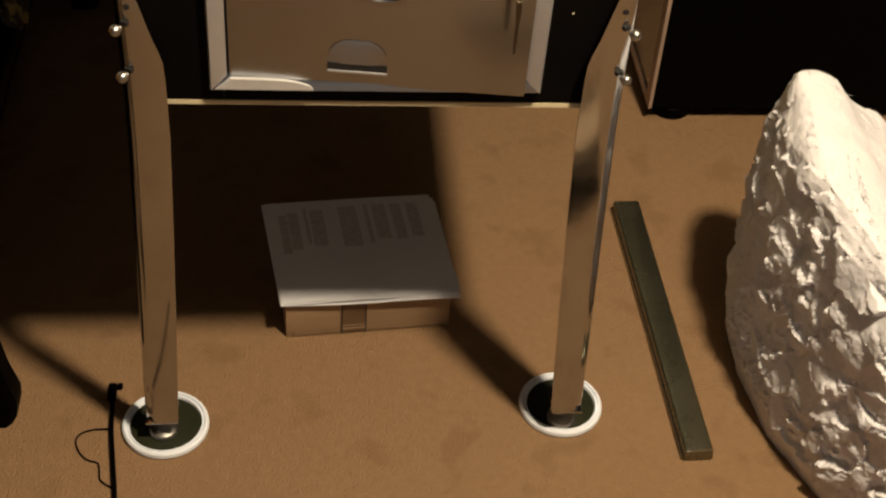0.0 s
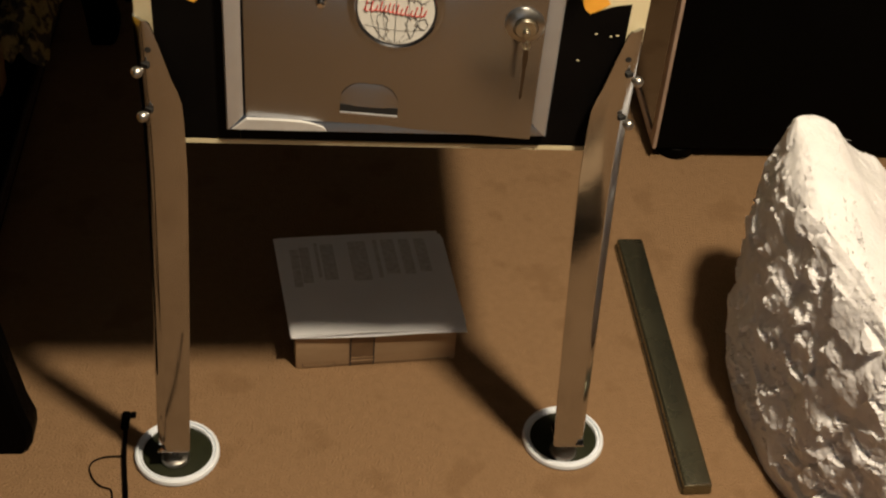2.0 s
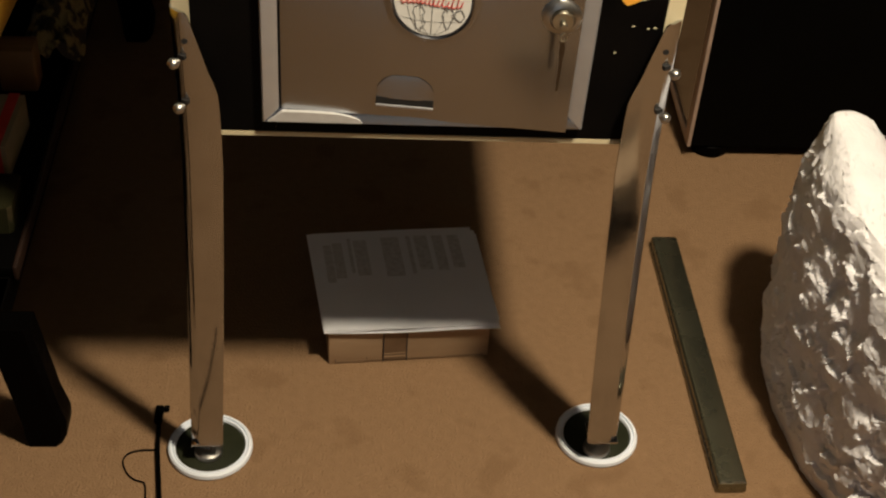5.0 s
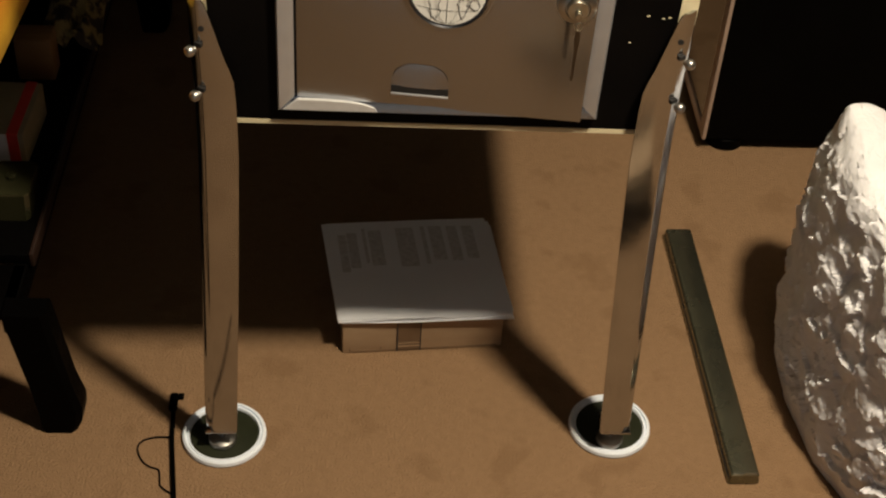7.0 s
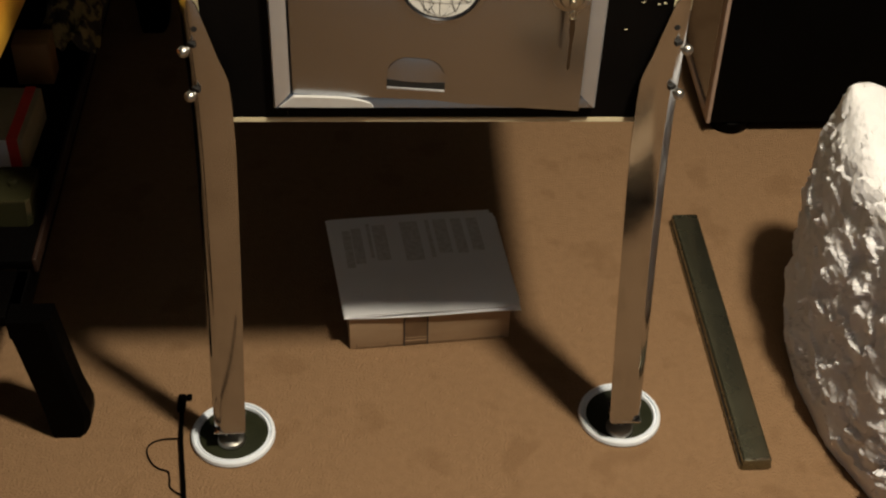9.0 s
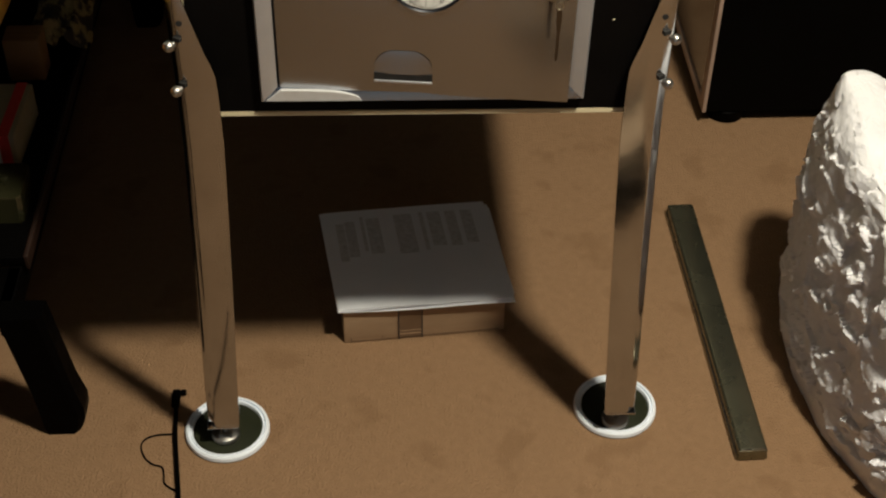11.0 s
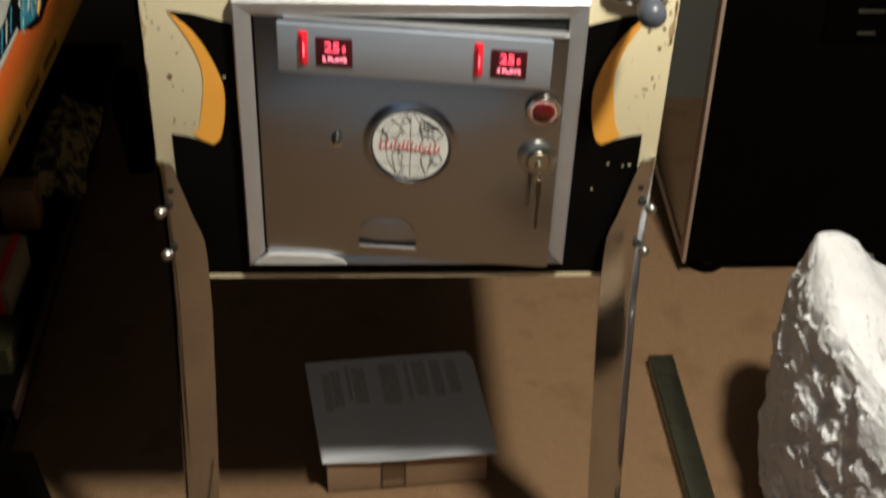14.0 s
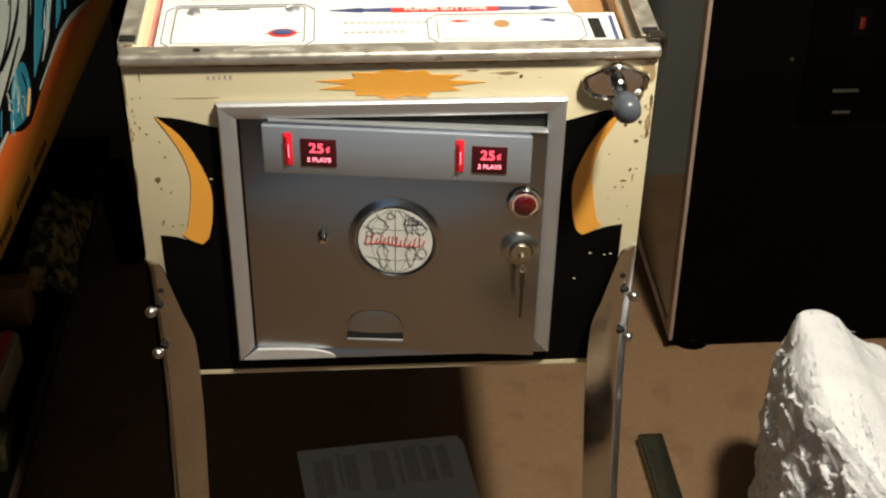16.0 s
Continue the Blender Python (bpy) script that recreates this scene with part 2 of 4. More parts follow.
def burst(cx, cz, wide, high, points):
    """An uneven burst with longer spikes at its two ends."""
    rng = random.Random(4)
    out = []
    for k in range(points * 2):
        a = math.pi * k / points
        reach = (1.0 + 0.1 * rng.random()) if k % 2 == 0 else 0.78 + 0.1 * rng.random()
        end = abs(math.cos(a)) ** 5
        w = wide * (0.74 + (0.26 if k % 2 == 0 else 0.0) * end)
        out.append((cx + w * reach * math.cos(a), cz + high * reach * math.sin(a)))
    return out


def machine_cabinet(machine):
    cabinet = part("cabinet", box(-0.280, 0.280, 0.0, 0.019, -0.0205, 0.406, 0.0015), CREAM, machine, "aged cream front panel with chips and scuffs", FACE @ Matrix.Diagonal((1.018, 1, 0.988, 1)))
    for s in (-1, 1):
        part("side_board", box(s * 0.271 - 0.009, s * 0.271 + 0.009, 0.0192, 1.32, -0.0205, 0.406, 0.001), CREAM, cabinet)
        black = smooth_outline([(0.2515, 0.344), (0.2248, 0.340), (0.186, 0.3285)], [(0.186, 0.3285), (0.17, 0.32)], [(0.17, 0.32), (0.17, 0.003)],
                               [(0.17, 0.003), (0.17, -0.0195)], [(0.17, -0.0195), (0.259, -0.0195)], [(0.259, -0.0195), (0.2603, 0.186)], [(0.2603, 0.186), (0.24, 0.182), (0.2152, 0.172)],
                               [(0.2152, 0.172), (0.207, 0.182), (0.2007, 0.213), (0.200, 0.251), (0.212, 0.290), (0.2286, 0.321), (0.2515, 0.344)])[:-1]
        part("black_stencil", prism(mirrored(black, s), -0.0004, 0.0004), BLACK_PAINT, cabinet, smooth=False)
        horn = smooth_outline([(0.2512, 0.3438), (0.2286, 0.321), (0.212, 0.290), (0.2, 0.251), (0.2007, 0.213), (0.207, 0.182), (0.2152, 0.172)],
                              [(0.2152, 0.172), (0.226, 0.1775), (0.236, 0.186)], [(0.236, 0.186), (0.2286, 0.201), (0.221, 0.254), (0.224, 0.285), (0.235, 0.3136), (0.2512, 0.3438)])[:-1]
        part("orange_horn", prism(mirrored(horn, s), -0.0008, 0.0004), ORANGE, cabinet, smooth=False)
    part("black_stencil", box(-0.1699, 0.1699, -0.0004, 0.0004, -0.0195, 0.003), BLACK_PAINT, cabinet)
    part("orange_burst", prism(burst(0.006, 0.3795, 0.090, 0.0175, 11), -0.0005, 0.0004), ORANGE, cabinet, smooth=False)
    # Unseen underside given a near-black colour, so the shade below stays deep.
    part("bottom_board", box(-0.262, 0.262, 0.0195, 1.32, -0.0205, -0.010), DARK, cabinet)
    part("bottom_edge", box(-0.2795, 0.2795, -0.0006, 0.0188, -0.0268, -0.0208), CREAM, cabinet, "worn pale bottom edge")
    bars = bmesh.new()
    for k in range(5):
        box(-0.1925 + 0.0058 * k, -0.1900 + 0.0058 * k, -0.0004, 0.0004, 0.3885, 0.3935, bm=bars)
    part("stamped_mark", bars, GREY_PRINT, cabinet)
    rng = random.Random(11)
    chips = [(-0.256, 0.262, 0.006), (-0.246, 0.292, 0.0022), (-0.268, 0.33, 0.002), (-0.262, 0.322, 0.002), (-0.243, 0.245, 0.002), (0.265, 0.30, 0.004), (0.268, 0.325, 0.004), (0.262, 0.262, 0.003),
             (0.248, 0.238, 0.002), (-0.255, 0.205, 0.002), (0.252, 0.322, 0.003), (0.135, 0.386, 0.0035)]
    for x, h, r in chips:
        ring = [(x + 0.6 * r * (0.4 + rng.random()) * math.cos(a), h + 0.6 * r * (0.5 + rng.random()) * math.sin(a)) for a in np.linspace(0, 6.28, 9)[:-1]]
        part("paint_chip", prism(ring, -0.0005, 0.0004), CHIP, cabinet, smooth=False)
    for x0, x1, h0, h1, n in ((0.2705, 0.2785, 0.296, 0.350, 14), (0.250, 0.2795, 0.392, 0.4052, 8), (-0.12, 0.02, 0.4018, 0.4054, 12), (0.06, 0.24, 0.4020, 0.4054, 13), (-0.262, -0.20, 0.4024, 0.4054, 6), (-0.2792, -0.272, 0.30, 0.40, 9), (0.10, 0.16, 0.384, 0.394, 5)):
        for k in range(n):
            x, h, r = rng.uniform(x0, x1), rng.uniform(h0, h1), rng.uniform(0.0010, 0.0030)
            wide = 2.2 if x1 - x0 > h1 - h0 else 0.8
            ring = [(min(0.2795, max(-0.2795, x + wide * r * rng.uniform(0.5, 1.1) * math.cos(a))), min(0.4056, h + (2.4 - wide) * r * rng.uniform(0.5, 1.1) * math.sin(a))) for a in np.linspace(0, 6.28, 8)[:-1]]
            part("worn_spot", prism(ring, -0.0003 - 0.00001 * k, 0.0004), TAN_WEAR, cabinet, smooth=False)
    # Rust that has run from the lockbar, bare corners and a handled edge.
    for x0, x1, low, mat in ((-0.272, -0.215, 0.4038, TAN_WEAR), (-0.208, -0.095, 0.4030, RUST), (-0.090, 0.030, 0.4042, RUST), (0.045, 0.118, 0.4036, TAN_WEAR), (0.125, 0.205, 0.4040, TAN_WEAR), (0.212, 0.278, 0.4022, RUST)):
        steps = 14
        line = [(x0 + (x1 - x0) * k / steps, low + rng.uniform(-0.0012, 0.0012) + 0.002 * abs(2 * k / steps - 1) ** 3) for k in range(steps + 1)]
        part("rust_line", prism(line + [(x1, 0.4058), (x0, 0.4058)], -0.00036, 0.0004), mat, cabinet, smooth=False)
    for x, h, rx, rz, mat in ((0.2705, 0.395, 0.008, 0.009, TAN_WEAR), (0.2755, 0.384, 0.003, 0.010, TAN_WEAR), (0.2770, 0.352, 0.0022, 0.009, CHIP), (0.2772, 0.330, 0.0018, 0.012, TAN_WEAR), (0.2765, 0.310, 0.0022, 0.006, CHIP), (0.2660, 0.252, 0.0012, 0.006, TAN_WEAR), (0.2560, 0.247, 0.004, 0.0012, CHIP),
                             (-0.2784, 0.375, 0.0008, 0.020, CHIP), (-0.2786, 0.320, 0.0007, 0.025, TAN_WEAR), (-0.2784, 0.262, 0.0008, 0.018, CHIP), (0.120, 0.3905, 0.012, 0.0022, TAN_WEAR), (0.085, 0.394, 0.006, 0.0012, TAN_WEAR), (-0.262, 0.3925, 0.0006, 0.008, CHIP), (-0.205, 0.3665, 0.030, 0.0004, TAN_WEAR)):
        ring = [(min(0.2796, max(-0.2796, x + rx * rng.uniform(0.55, 1.1) * math.cos(a))), min(0.4056, h + rz * rng.uniform(0.55, 1.1) * math.sin(a))) for a in np.linspace(0, 6.28, 17)[:-1]]
        part("worn_spot", prism(ring, -0.00041 - 0.00001 * rng.random(), 0.0004), mat, cabinet, smooth=False)
    for k in range(26):
        x, h, r = rng.uniform(-0.27, -0.215), rng.uniform(0.19, 0.37), rng.uniform(0.0004, 0.0011)
        if k % 2:
            x = -x
        if abs(x) < 0.232 and h < 0.335:
            continue
        part("paint_chip", prism([(x + r * rng.uniform(0.8, 1.8) * math.cos(a), h + r * rng.uniform(0.5, 1) * math.sin(a)) for a in np.linspace(0, 6.28, 7)[:-1]], -0.0005, 0.0004), CHIP, cabinet, smooth=False)
    for x, h in ((-0.199, 0.262), (0.226, 0.145), (0.243, 0.142), (0.25, 0.1435), (0.215, 0.262), (0.21, 0.108)):
        ring = [(x + rng.uniform(0.0008, 0.0026) * math.cos(a), h + rng.uniform(0.0006, 0.0012) * math.sin(a)) for a in np.linspace(0, 6.28, 8)[:-1]]
        part("paint_chip", prism(ring, -0.0009, 0.0), CREAM, cabinet, smooth=False)
    return cabinet


TAN_WEAR = material("tan_worn_paint", (0.36, 0.25, 0.12), 0.7, second=(0.46, 0.34, 0.18), scale=120)
RUST = material("dark_rust", (0.22, 0.09, 0.045), 0.85, second=(0.40, 0.22, 0.12), scale=90, amount=0.3)
CHIP = material("bare_brown_wood_chip", (0.20, 0.12, 0.05), 0.8, second=(0.10, 0.06, 0.03), scale=150)


def coin_door_frame(machine):
    w, h, r = 0.1885, 0.3575, 0.0195
    frame_part = part("coin_door_frame", prism([(-0.1885, 0.0), (0.1885, 0.0), (0.1885, 0.003), (-0.1885, 0.003)], -0.004, -0.001), ALUMINIUM, machine, "mitred aluminium coin door frame", FACE)
    rails = [[(-w, 0), (w, 0), (w - r, r), (-w + r, r)], [(w, 0), (w, h), (w - r, h - r), (w - r, r)], [(w, h), (-w, h), (-w + r, h - r), (w - r, h - r)], [(-w, h), (-w, 0), (-w + r, r), (-w + r, h - r)]]
    for outline in rails:
        bm = bmesh.new()
        (a, b, c, d), inset = outline, 0.10
        lift = lambda p, q, t: (p[0] + (q[0] - p[0]) * t, p[1] + (q[1] - p[1]) * t)
        rows = [(a, b, -0.001), (a, b, -0.0075), (lift(a, d, inset), lift(b, c, inset), -0.0100), (lift(a, d, 0.62), lift(b, c, 0.62), -0.0088), (d, c, -0.0060), (d, c, -0.001)]
        verts = [(bm.verts.new((p[0], y, p[1])), bm.verts.new((q[0], y, q[1]))) for p, q, y in rows]
        for (p, q), (m, n) in zip(verts, verts[1:] + verts[:1]):
            bm.faces.new((p, q, n, m))
        bm.faces.new([p for p, _ in verts])
        bm.faces.new([q for _, q in verts])
        part("frame_rail", bm, STEEL if outline is rails[0] else ALUMINIUM, frame_part)
    # Pale raised plate stands in for a reflection on the bottom rail.
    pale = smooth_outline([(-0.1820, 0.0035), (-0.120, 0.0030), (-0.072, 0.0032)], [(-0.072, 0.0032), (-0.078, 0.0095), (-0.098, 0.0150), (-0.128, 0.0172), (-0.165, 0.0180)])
    part("bare_patch", prism(pale, -0.0112, -0.0060), PALE_REFLECTION, frame_part, "pale plate standing in for a reflection on the bottom rail", smooth=False)
    # Dark plate before the panel paints the shade in the door's gap.
    part("door_opening", box(-0.170, 0.170, -0.0020, -0.0011, 0.0185, 0.339), DARK, frame_part)
    return frame_part


def lettering(text, size, mat, parent, at, name="lettering", bold=0.0):
    data = bpy.data.curves.new(name, "FONT")
    data.body, data.size, data.align_x, data.align_y, data.extrude, data.offset = text, size, "CENTER", "CENTER", 0.0002, bold
    holder = bpy.data.objects.new(name, data)
    me = bpy.data.meshes.new_from_object(holder)
    bpy.data.objects.remove(holder)
    me.materials.clear()
    me.materials.append(mat)
    ob = new(name, me)
    ob.parent = parent
    ob.matrix_basis = at
    return ob


def shear_to_view(door, slope):
    """Shears the door lower towards its free side to fit the camera's view, with all that is fixed to it."""
    for ob in (door, *door.children):
        local = Matrix() if ob == door else ob.matrix_basis.copy()
        for v in ob.data.vertices:
            co = local @ v.co
            co.z -= slope * (co.x + 0.17)
            v.co = co
        if ob != door:
            ob.matrix_basis = Matrix()


def coin_door(machine):
    hinge = pose(-0.170, -0.0045, 0.34)
    at = FACE @ hinge @ pose(0, 0, 0, 0, 0, -0.9) @ hinge.inverted()
    door = part("coin_door", box(-0.1660, 0.1695, -0.0062, -0.0030, 0.0195, 0.3395, 0.0009), STEEL, machine, "brushed steel coin door standing slightly ajar", at)
    f = -0.0062
    part("door_fold", box(-0.1685, 0.1695, -0.0029, 0.004, 0.0197, 0.0215), STEEL, door)
    part("door_fold", box(-0.135, 0.1695, -0.0085, 0.012, 0.3385, 0.3405, 0.0006), ALUMINIUM, door)
    band = box(-0.1420, 0.1520, f - 0.0065, f, 0.2750, 0.3355, 0.0016)
    part("coin_band", band, BAND, door, "blue-grey satin coin entry plate")
    g = f - 0.0065
    for cx in (-0.1145, 0.0725):
        part("coin_slot_bezel", box(cx - 0.0046, cx + 0.0046, g - 0.0012, g, 0.2875, 0.3285, 0.0008), SLOT_GLOW, door)
        part("coin_slot", box(cx - 0.0022, cx + 0.0022, g - 0.0035, g - 0.0012, 0.2895, 0.3265, 0.0012), RED_GLOW, door, "red lit coin entry slot")
        part("slot_gap", box(cx - 0.0021, cx - 0.0012, g - 0.0039, g - 0.0034, 0.292, 0.324), RED_LENS, door)
        # Pale glowing strip added as the bright highlight of the lit slot.
        part("slot_filament", box(cx + 0.0002, cx + 0.0010, g - 0.0040, g - 0.0036, 0.299, 0.315), PALE_GLOW, door, "pale lit streak in the slot")
        px = cx + 0.0330
        part("price_window", box(px - 0.0193, px + 0.0193, g - 0.0014, g, 0.2872, 0.3222, 0.0006), RED_DIM, door, "dark red price window")
        lettering("25", 0.0168, PINK_GLOW, door, pose(px - 0.0022, g - 0.0022, 0.3108, 90), "price_lettering", 0.0002)
        lettering("¢", 0.0100, PINK_GLOW, door, pose(px + 0.0100, g - 0.0022, 0.3105, 90), "price_lettering", 0.0001)
        lettering("2 PLAYS", 0.0074, PALE_GLOW, door, pose(px, g - 0.0022, 0.2963, 90), "price_lettering", 0.0002)
    cx, cz = 0.0015, 0.1865
    # Badge pieces are stretched 7% taller to fit the camera's view.
    OVAL = Matrix.Diagonal((1.0, 1.0, 1.07, 1.0))
    part("badge_ring", turned([(0.0445, 0.0), (0.0445, 0.0026), (0.0462, 0.0040), (0.0485, 0.0034), (0.0515, 0.0012), (0.0540, 0.0001), (0.0545, 0.0)], 48, "Y"), STEEL, door, "", pose(cx, f, cz) @ OVAL)
    part("badge_edge", turned([(0.0446, 0.0), (0.0446, 0.0021), (0.0, 0.0021)], 48, "Y"), BLACK_INK, door, "", pose(cx, f, cz) @ OVAL)
    part("badge", turned([(0.0425, 0.0), (0.0425, 0.0026), (0.0, 0.0026)], 48, "Y"), BADGE, door, "white badge with a globe line drawing, stretched taller to fit the view", pose(cx, f, cz) @ OVAL)
    lines = bmesh.new()
    y, rr = f - 0.0030, 0.042

    def stroke(points, radius=0.00024):
        tube([Vector((cx + rr * a, y, cz + 1.07 * rr * b)) for a, b in points], radius, 5, lines)

    turn = np.linspace(-1.45, 1.45, 15)
    for bow in (-0.66, -0.34, 0.0, 0.34, 0.66):
        stroke([(bow * math.cos(t), math.sin(t) * 0.98) for t in turn], 0.00030 if bow == 0.0 else 0.00016)
    for h in (-0.55, 0.40):
        reach = math.sqrt(1 - h * h) * 0.97
        stroke([(reach * t, h + 0.09 * (t * t - 0.5)) for t in np.linspace(-1, 1, 11)], 0.00014)
    rng = random.Random(7)
    for ax, az, wide, high, n in ((-0.52, 0.50, 0.30, 0.30, 27), (-0.34, -0.50, 0.17, 0.36, 25), (0.36, 0.52, 0.16, 0.30, 23), (0.46, 0.62, 0.24, 0.12, 19), (0.48, 0.60, 0.15, 0.08, 13), (0.42, -0.44, 0.15, 0.30, 23), (0.72, -0.34, 0.13, 0.16, 15), (0.70, 0.42, 0.15, 0.26, 19), (-0.12, 0.78, 0.10, 0.12, 11), (-0.70, 0.20, 0.12, 0.10, 11)):
        ring = [(ax + wide * (0.55 + 0.7 * rng.random()) * math.cos(a), az + high * (0.55 + 0.7 * rng.random()) * math.sin(a)) for a in np.linspace(0, 6.283, n)]
        ring[-1] = ring[0]
        stroke([(a, b) for a, b in ring if a * a + b * b < 0.94], 0.00034)
    part("badge_drawing", lines, BLACK_INK, door)
    # The red script across the globe, as one plain running squiggle.
    run, x = [], -0.84
    for k, tall in enumerate((0.17, 0.17, 0.07, 0.17, 0.08, 0.16, 0.16, 0.17, 0.08, 0.17, 0.06, 0.17, 0.17, 0.07)):
        step = 0.150 if tall > 0.1 and k in (0, 1, 9, 11) else 0.108
        base = -0.02 + 0.03 * math.sin(0.5 * k) - 0.02 * (x > 0.4)
        run += [(x, base - 0.05), (x + step * 0.55, base + tall), (x + step * 0.40, base + tall * 0.9), (x + step * 0.30, base - 0.07)]
        x += step
    pen = curve([(cx + rr * a, y - 0.0004, cz + 1.07 * rr * b) for a, b in run], 4)
    part("badge_script", tube(pen, 0.00048, 6), RED_INK, door)
    part("button_bezel", turned([(0.0205, 0), (0.0205, 0.002), (0.018, 0.006), (0.0135, 0.007), (0.0130, 0.004)], 32, "Y"), CHROME, door, "", pose(0.1475, f, 0.2465))
    part("button_lens", turned([(0.0128, 0.0), (0.0128, 0.006), (0.011, 0.0095), (0.006, 0.0115), (0.0, 0.012)], 32, "Y"), RED_LENS, door, "dark red reject button", pose(0.1475, f, 0.2465))
    part("button_rim", turned([(0.0146, 0.0), (0.0146, 0.0078), (0.0129, 0.0078), (0.0129, 0.0)], 32, "Y"), PINK_RIM, door, "", pose(0.1475, f, 0.2465))
    part("lock_bezel", turned([(0.0225, 0), (0.022, 0.003), (0.018, 0.006), (0.0145, 0.007), (0.0135, 0.005)], 32, "Y"), BOLT, door, "", pose(0.146, f, 0.1810))
    part("lock_barrel", turned([(0.0125, 0), (0.0125, 0.010), (0.0115, 0.0115), (0.0, 0.0115)], 28, "Y"), BRASS, door, "", pose(0.146, f, 0.1810))
    key = turned([(0.0042, 0.0115), (0.0042, 0.016), (0.0032, 0.018), (0.0, 0.018)], 14, "Y")
    part("key_stub", key, BRASS, door, "", pose(0.1465, f, 0.1790))
    chain = bmesh.new()
    tube([Vector((0.1475 + 0.0035 * math.sin(a), f - 0.018, 0.1655 + 0.0055 * math.cos(a))) for a in np.linspace(0, 6.283, 15)], 0.0011, 6, chain)
    part("key_ring", chain, BRASS, door)
    dangling = prism([(0.1450, 0.160), (0.1500, 0.160), (0.1512, 0.148), (0.1500, 0.134), (0.1496, 0.095), (0.1478, 0.091), (0.1466, 0.096), (0.1464, 0.134), (0.1446, 0.148)], f - 0.019, f - 0.0168)
    part("hanging_key", dangling, KEY_DARK, door, "dark key hanging from the lock", smooth=False)
    part("small_lock", turned([(0.0062, 0), (0.0062, 0.005), (0.0048, 0.006), (0.0048, 0.012), (0.003, 0.0135), (0.0, 0.0135)], 20, "Y"), CHROME, door, "", pose(-0.0815, f, 0.1890))
    # The coin return: a pressed scoop over a slot with a lip.
    scoop, rows = bmesh.new(), []
    for i in range(9):
        b = i / 8
        half = 0.0335 * math.sqrt(max(1 - (b * 0.93) ** 2.6, 0.0)) if b > 0.35 else 0.0335 - 0.003 * b
        rows.append([scoop.verts.new((-0.0235 + half * (2 * j / 12 - 1), f - 0.0003 - 0.0032 * (1 - b) ** 0.8 * math.sin(math.pi * (0.06 + 0.88 * j / 12)) ** 0.4, 0.050 + 0.031 * b)) for j in range(13)])
    for low, high in zip(rows, rows[1:]):
        for j in range(12):
            scoop.faces.new((low[j], low[j + 1], high[j + 1], high[j]))
    part("coin_return_scoop", scoop, STEEL, door)
    part("coin_return_slot", box(-0.0570, 0.0100, f - 0.0030, f - 0.0002, 0.0412, 0.0510), DARK, door)
    part("coin_return_lip", box(-0.0570, 0.0100, f - 0.0045, f, 0.0382, 0.0411, 0.0008), ALUMINIUM, door)
    shear_to_view(door, 0.065)
    return door


BAND = material("blue_grey_satin_metal", (0.42, 0.46, 0.53), 0.40, 0.55, second=(0.39, 0.43, 0.50), scale=14, streak=(1, 1, 12), bump=0.00001)
BADGE = material("badge_white", (0.74, 0.74, 0.70), 0.3, second=(0.68, 0.68, 0.63), scale=40)
PINK_RIM = material("faded_pink_plastic", (0.70, 0.42, 0.36), 0.4)
KEY_DARK = material("dark_key_metal", (0.09, 0.065, 0.04), 0.35, 0.8)


def machine_top(machine):
    top = part("lockbar", box(-0.2865, 0.2865, -0.0065, 0.019, 0.4075, 0.4205, 0.0042, 3), OLD_METAL, machine, "tarnished steel lockbar with worn plating", TOP)
    part("lockbar_hole", turned([(0.0042, 0.0), (0.0042, 0.0006), (0, 0.0006)], 16), DARK, top, "", pose(-0.205, 0.006, 0.4204))
    rng = random.Random(21)
    for x, wide, deep, mat in ((-0.136, 0.020, 0.0040, WORN_PLATE), (-0.160, 0.008, 0.0030, WORN_PLATE), (-0.112, 0.013, 0.0045, WORN_PLATE), (0.165, 0.014, 0.0035, TARNISH), (0.205, 0.020, 0.0042, TARNISH), (0.105, 0.010, 0.0030, TARNISH), (-0.255, 0.012, 0.003, TARNISH), (-0.05, 0.016, 0.0025, TARNISH), (0.245, 0.008, 0.004, WORN_PLATE)):
        ring = [(x + wide * rng.uniform(0.5, 1.1) * math.cos(a), 0.0055 + deep * rng.uniform(0.5, 1.1) * math.sin(a)) for a in np.linspace(0, 6.283, 17)[:-1]]
        part("worn_patch", flat(ring, 0.4206, 0.00012), mat, top)
    for s in (-1, 1):
        outline = [(s * 0.2885, 0.398), (s * 0.2885, 0.424), (s * 0.2685, 0.424), (s * 0.2685, 0.4215), (s * 0.2860, 0.4215), (s * 0.2860, 0.398)]
        rail = prism(outline, 0.0195, 1.3)
        part("side_rail", rail, OLD_METAL, machine, "worn steel side rail", TOP)
        part("rail_end", box(s * 0.2785 - 0.0085, s * 0.2785 + 0.0085, 0.0197, 0.032, 0.4242, 0.4265, 0.001), DARK, machine, "", TOP)
        part("glass_channel", prism([(s * 0.2675, 0.382), (s * 0.2675, 0.4065), (s * 0.2615, 0.4065), (s * 0.2615, 0.382)], 0.0195, 1.2), OLD_METAL if s > 0 else CREAM, machine, "", TOP)
        part("inner_side", box(s * 0.2605 - 0.001, s * 0.2605 + 0.001, 0.0195, 1.2, 0.30, 0.4055), RED_WOOD if s < 0 else WOOD, machine, "", TOP)



def lockbar_hook(machine, s):
    outline = [(0.2890, 0.4020), (0.2925, 0.4020), (0.2930, 0.4255), (0.2900, 0.4290), (0.2740, 0.4290), (0.2740, 0.4268), (0.2882, 0.4268), (0.2890, 0.4250)]
    part("lockbar_hook", prism(mirrored(outline, s), 0.0035, 0.0185), HOOK, machine, "dark bent hook at the lockbar's end", TOP)


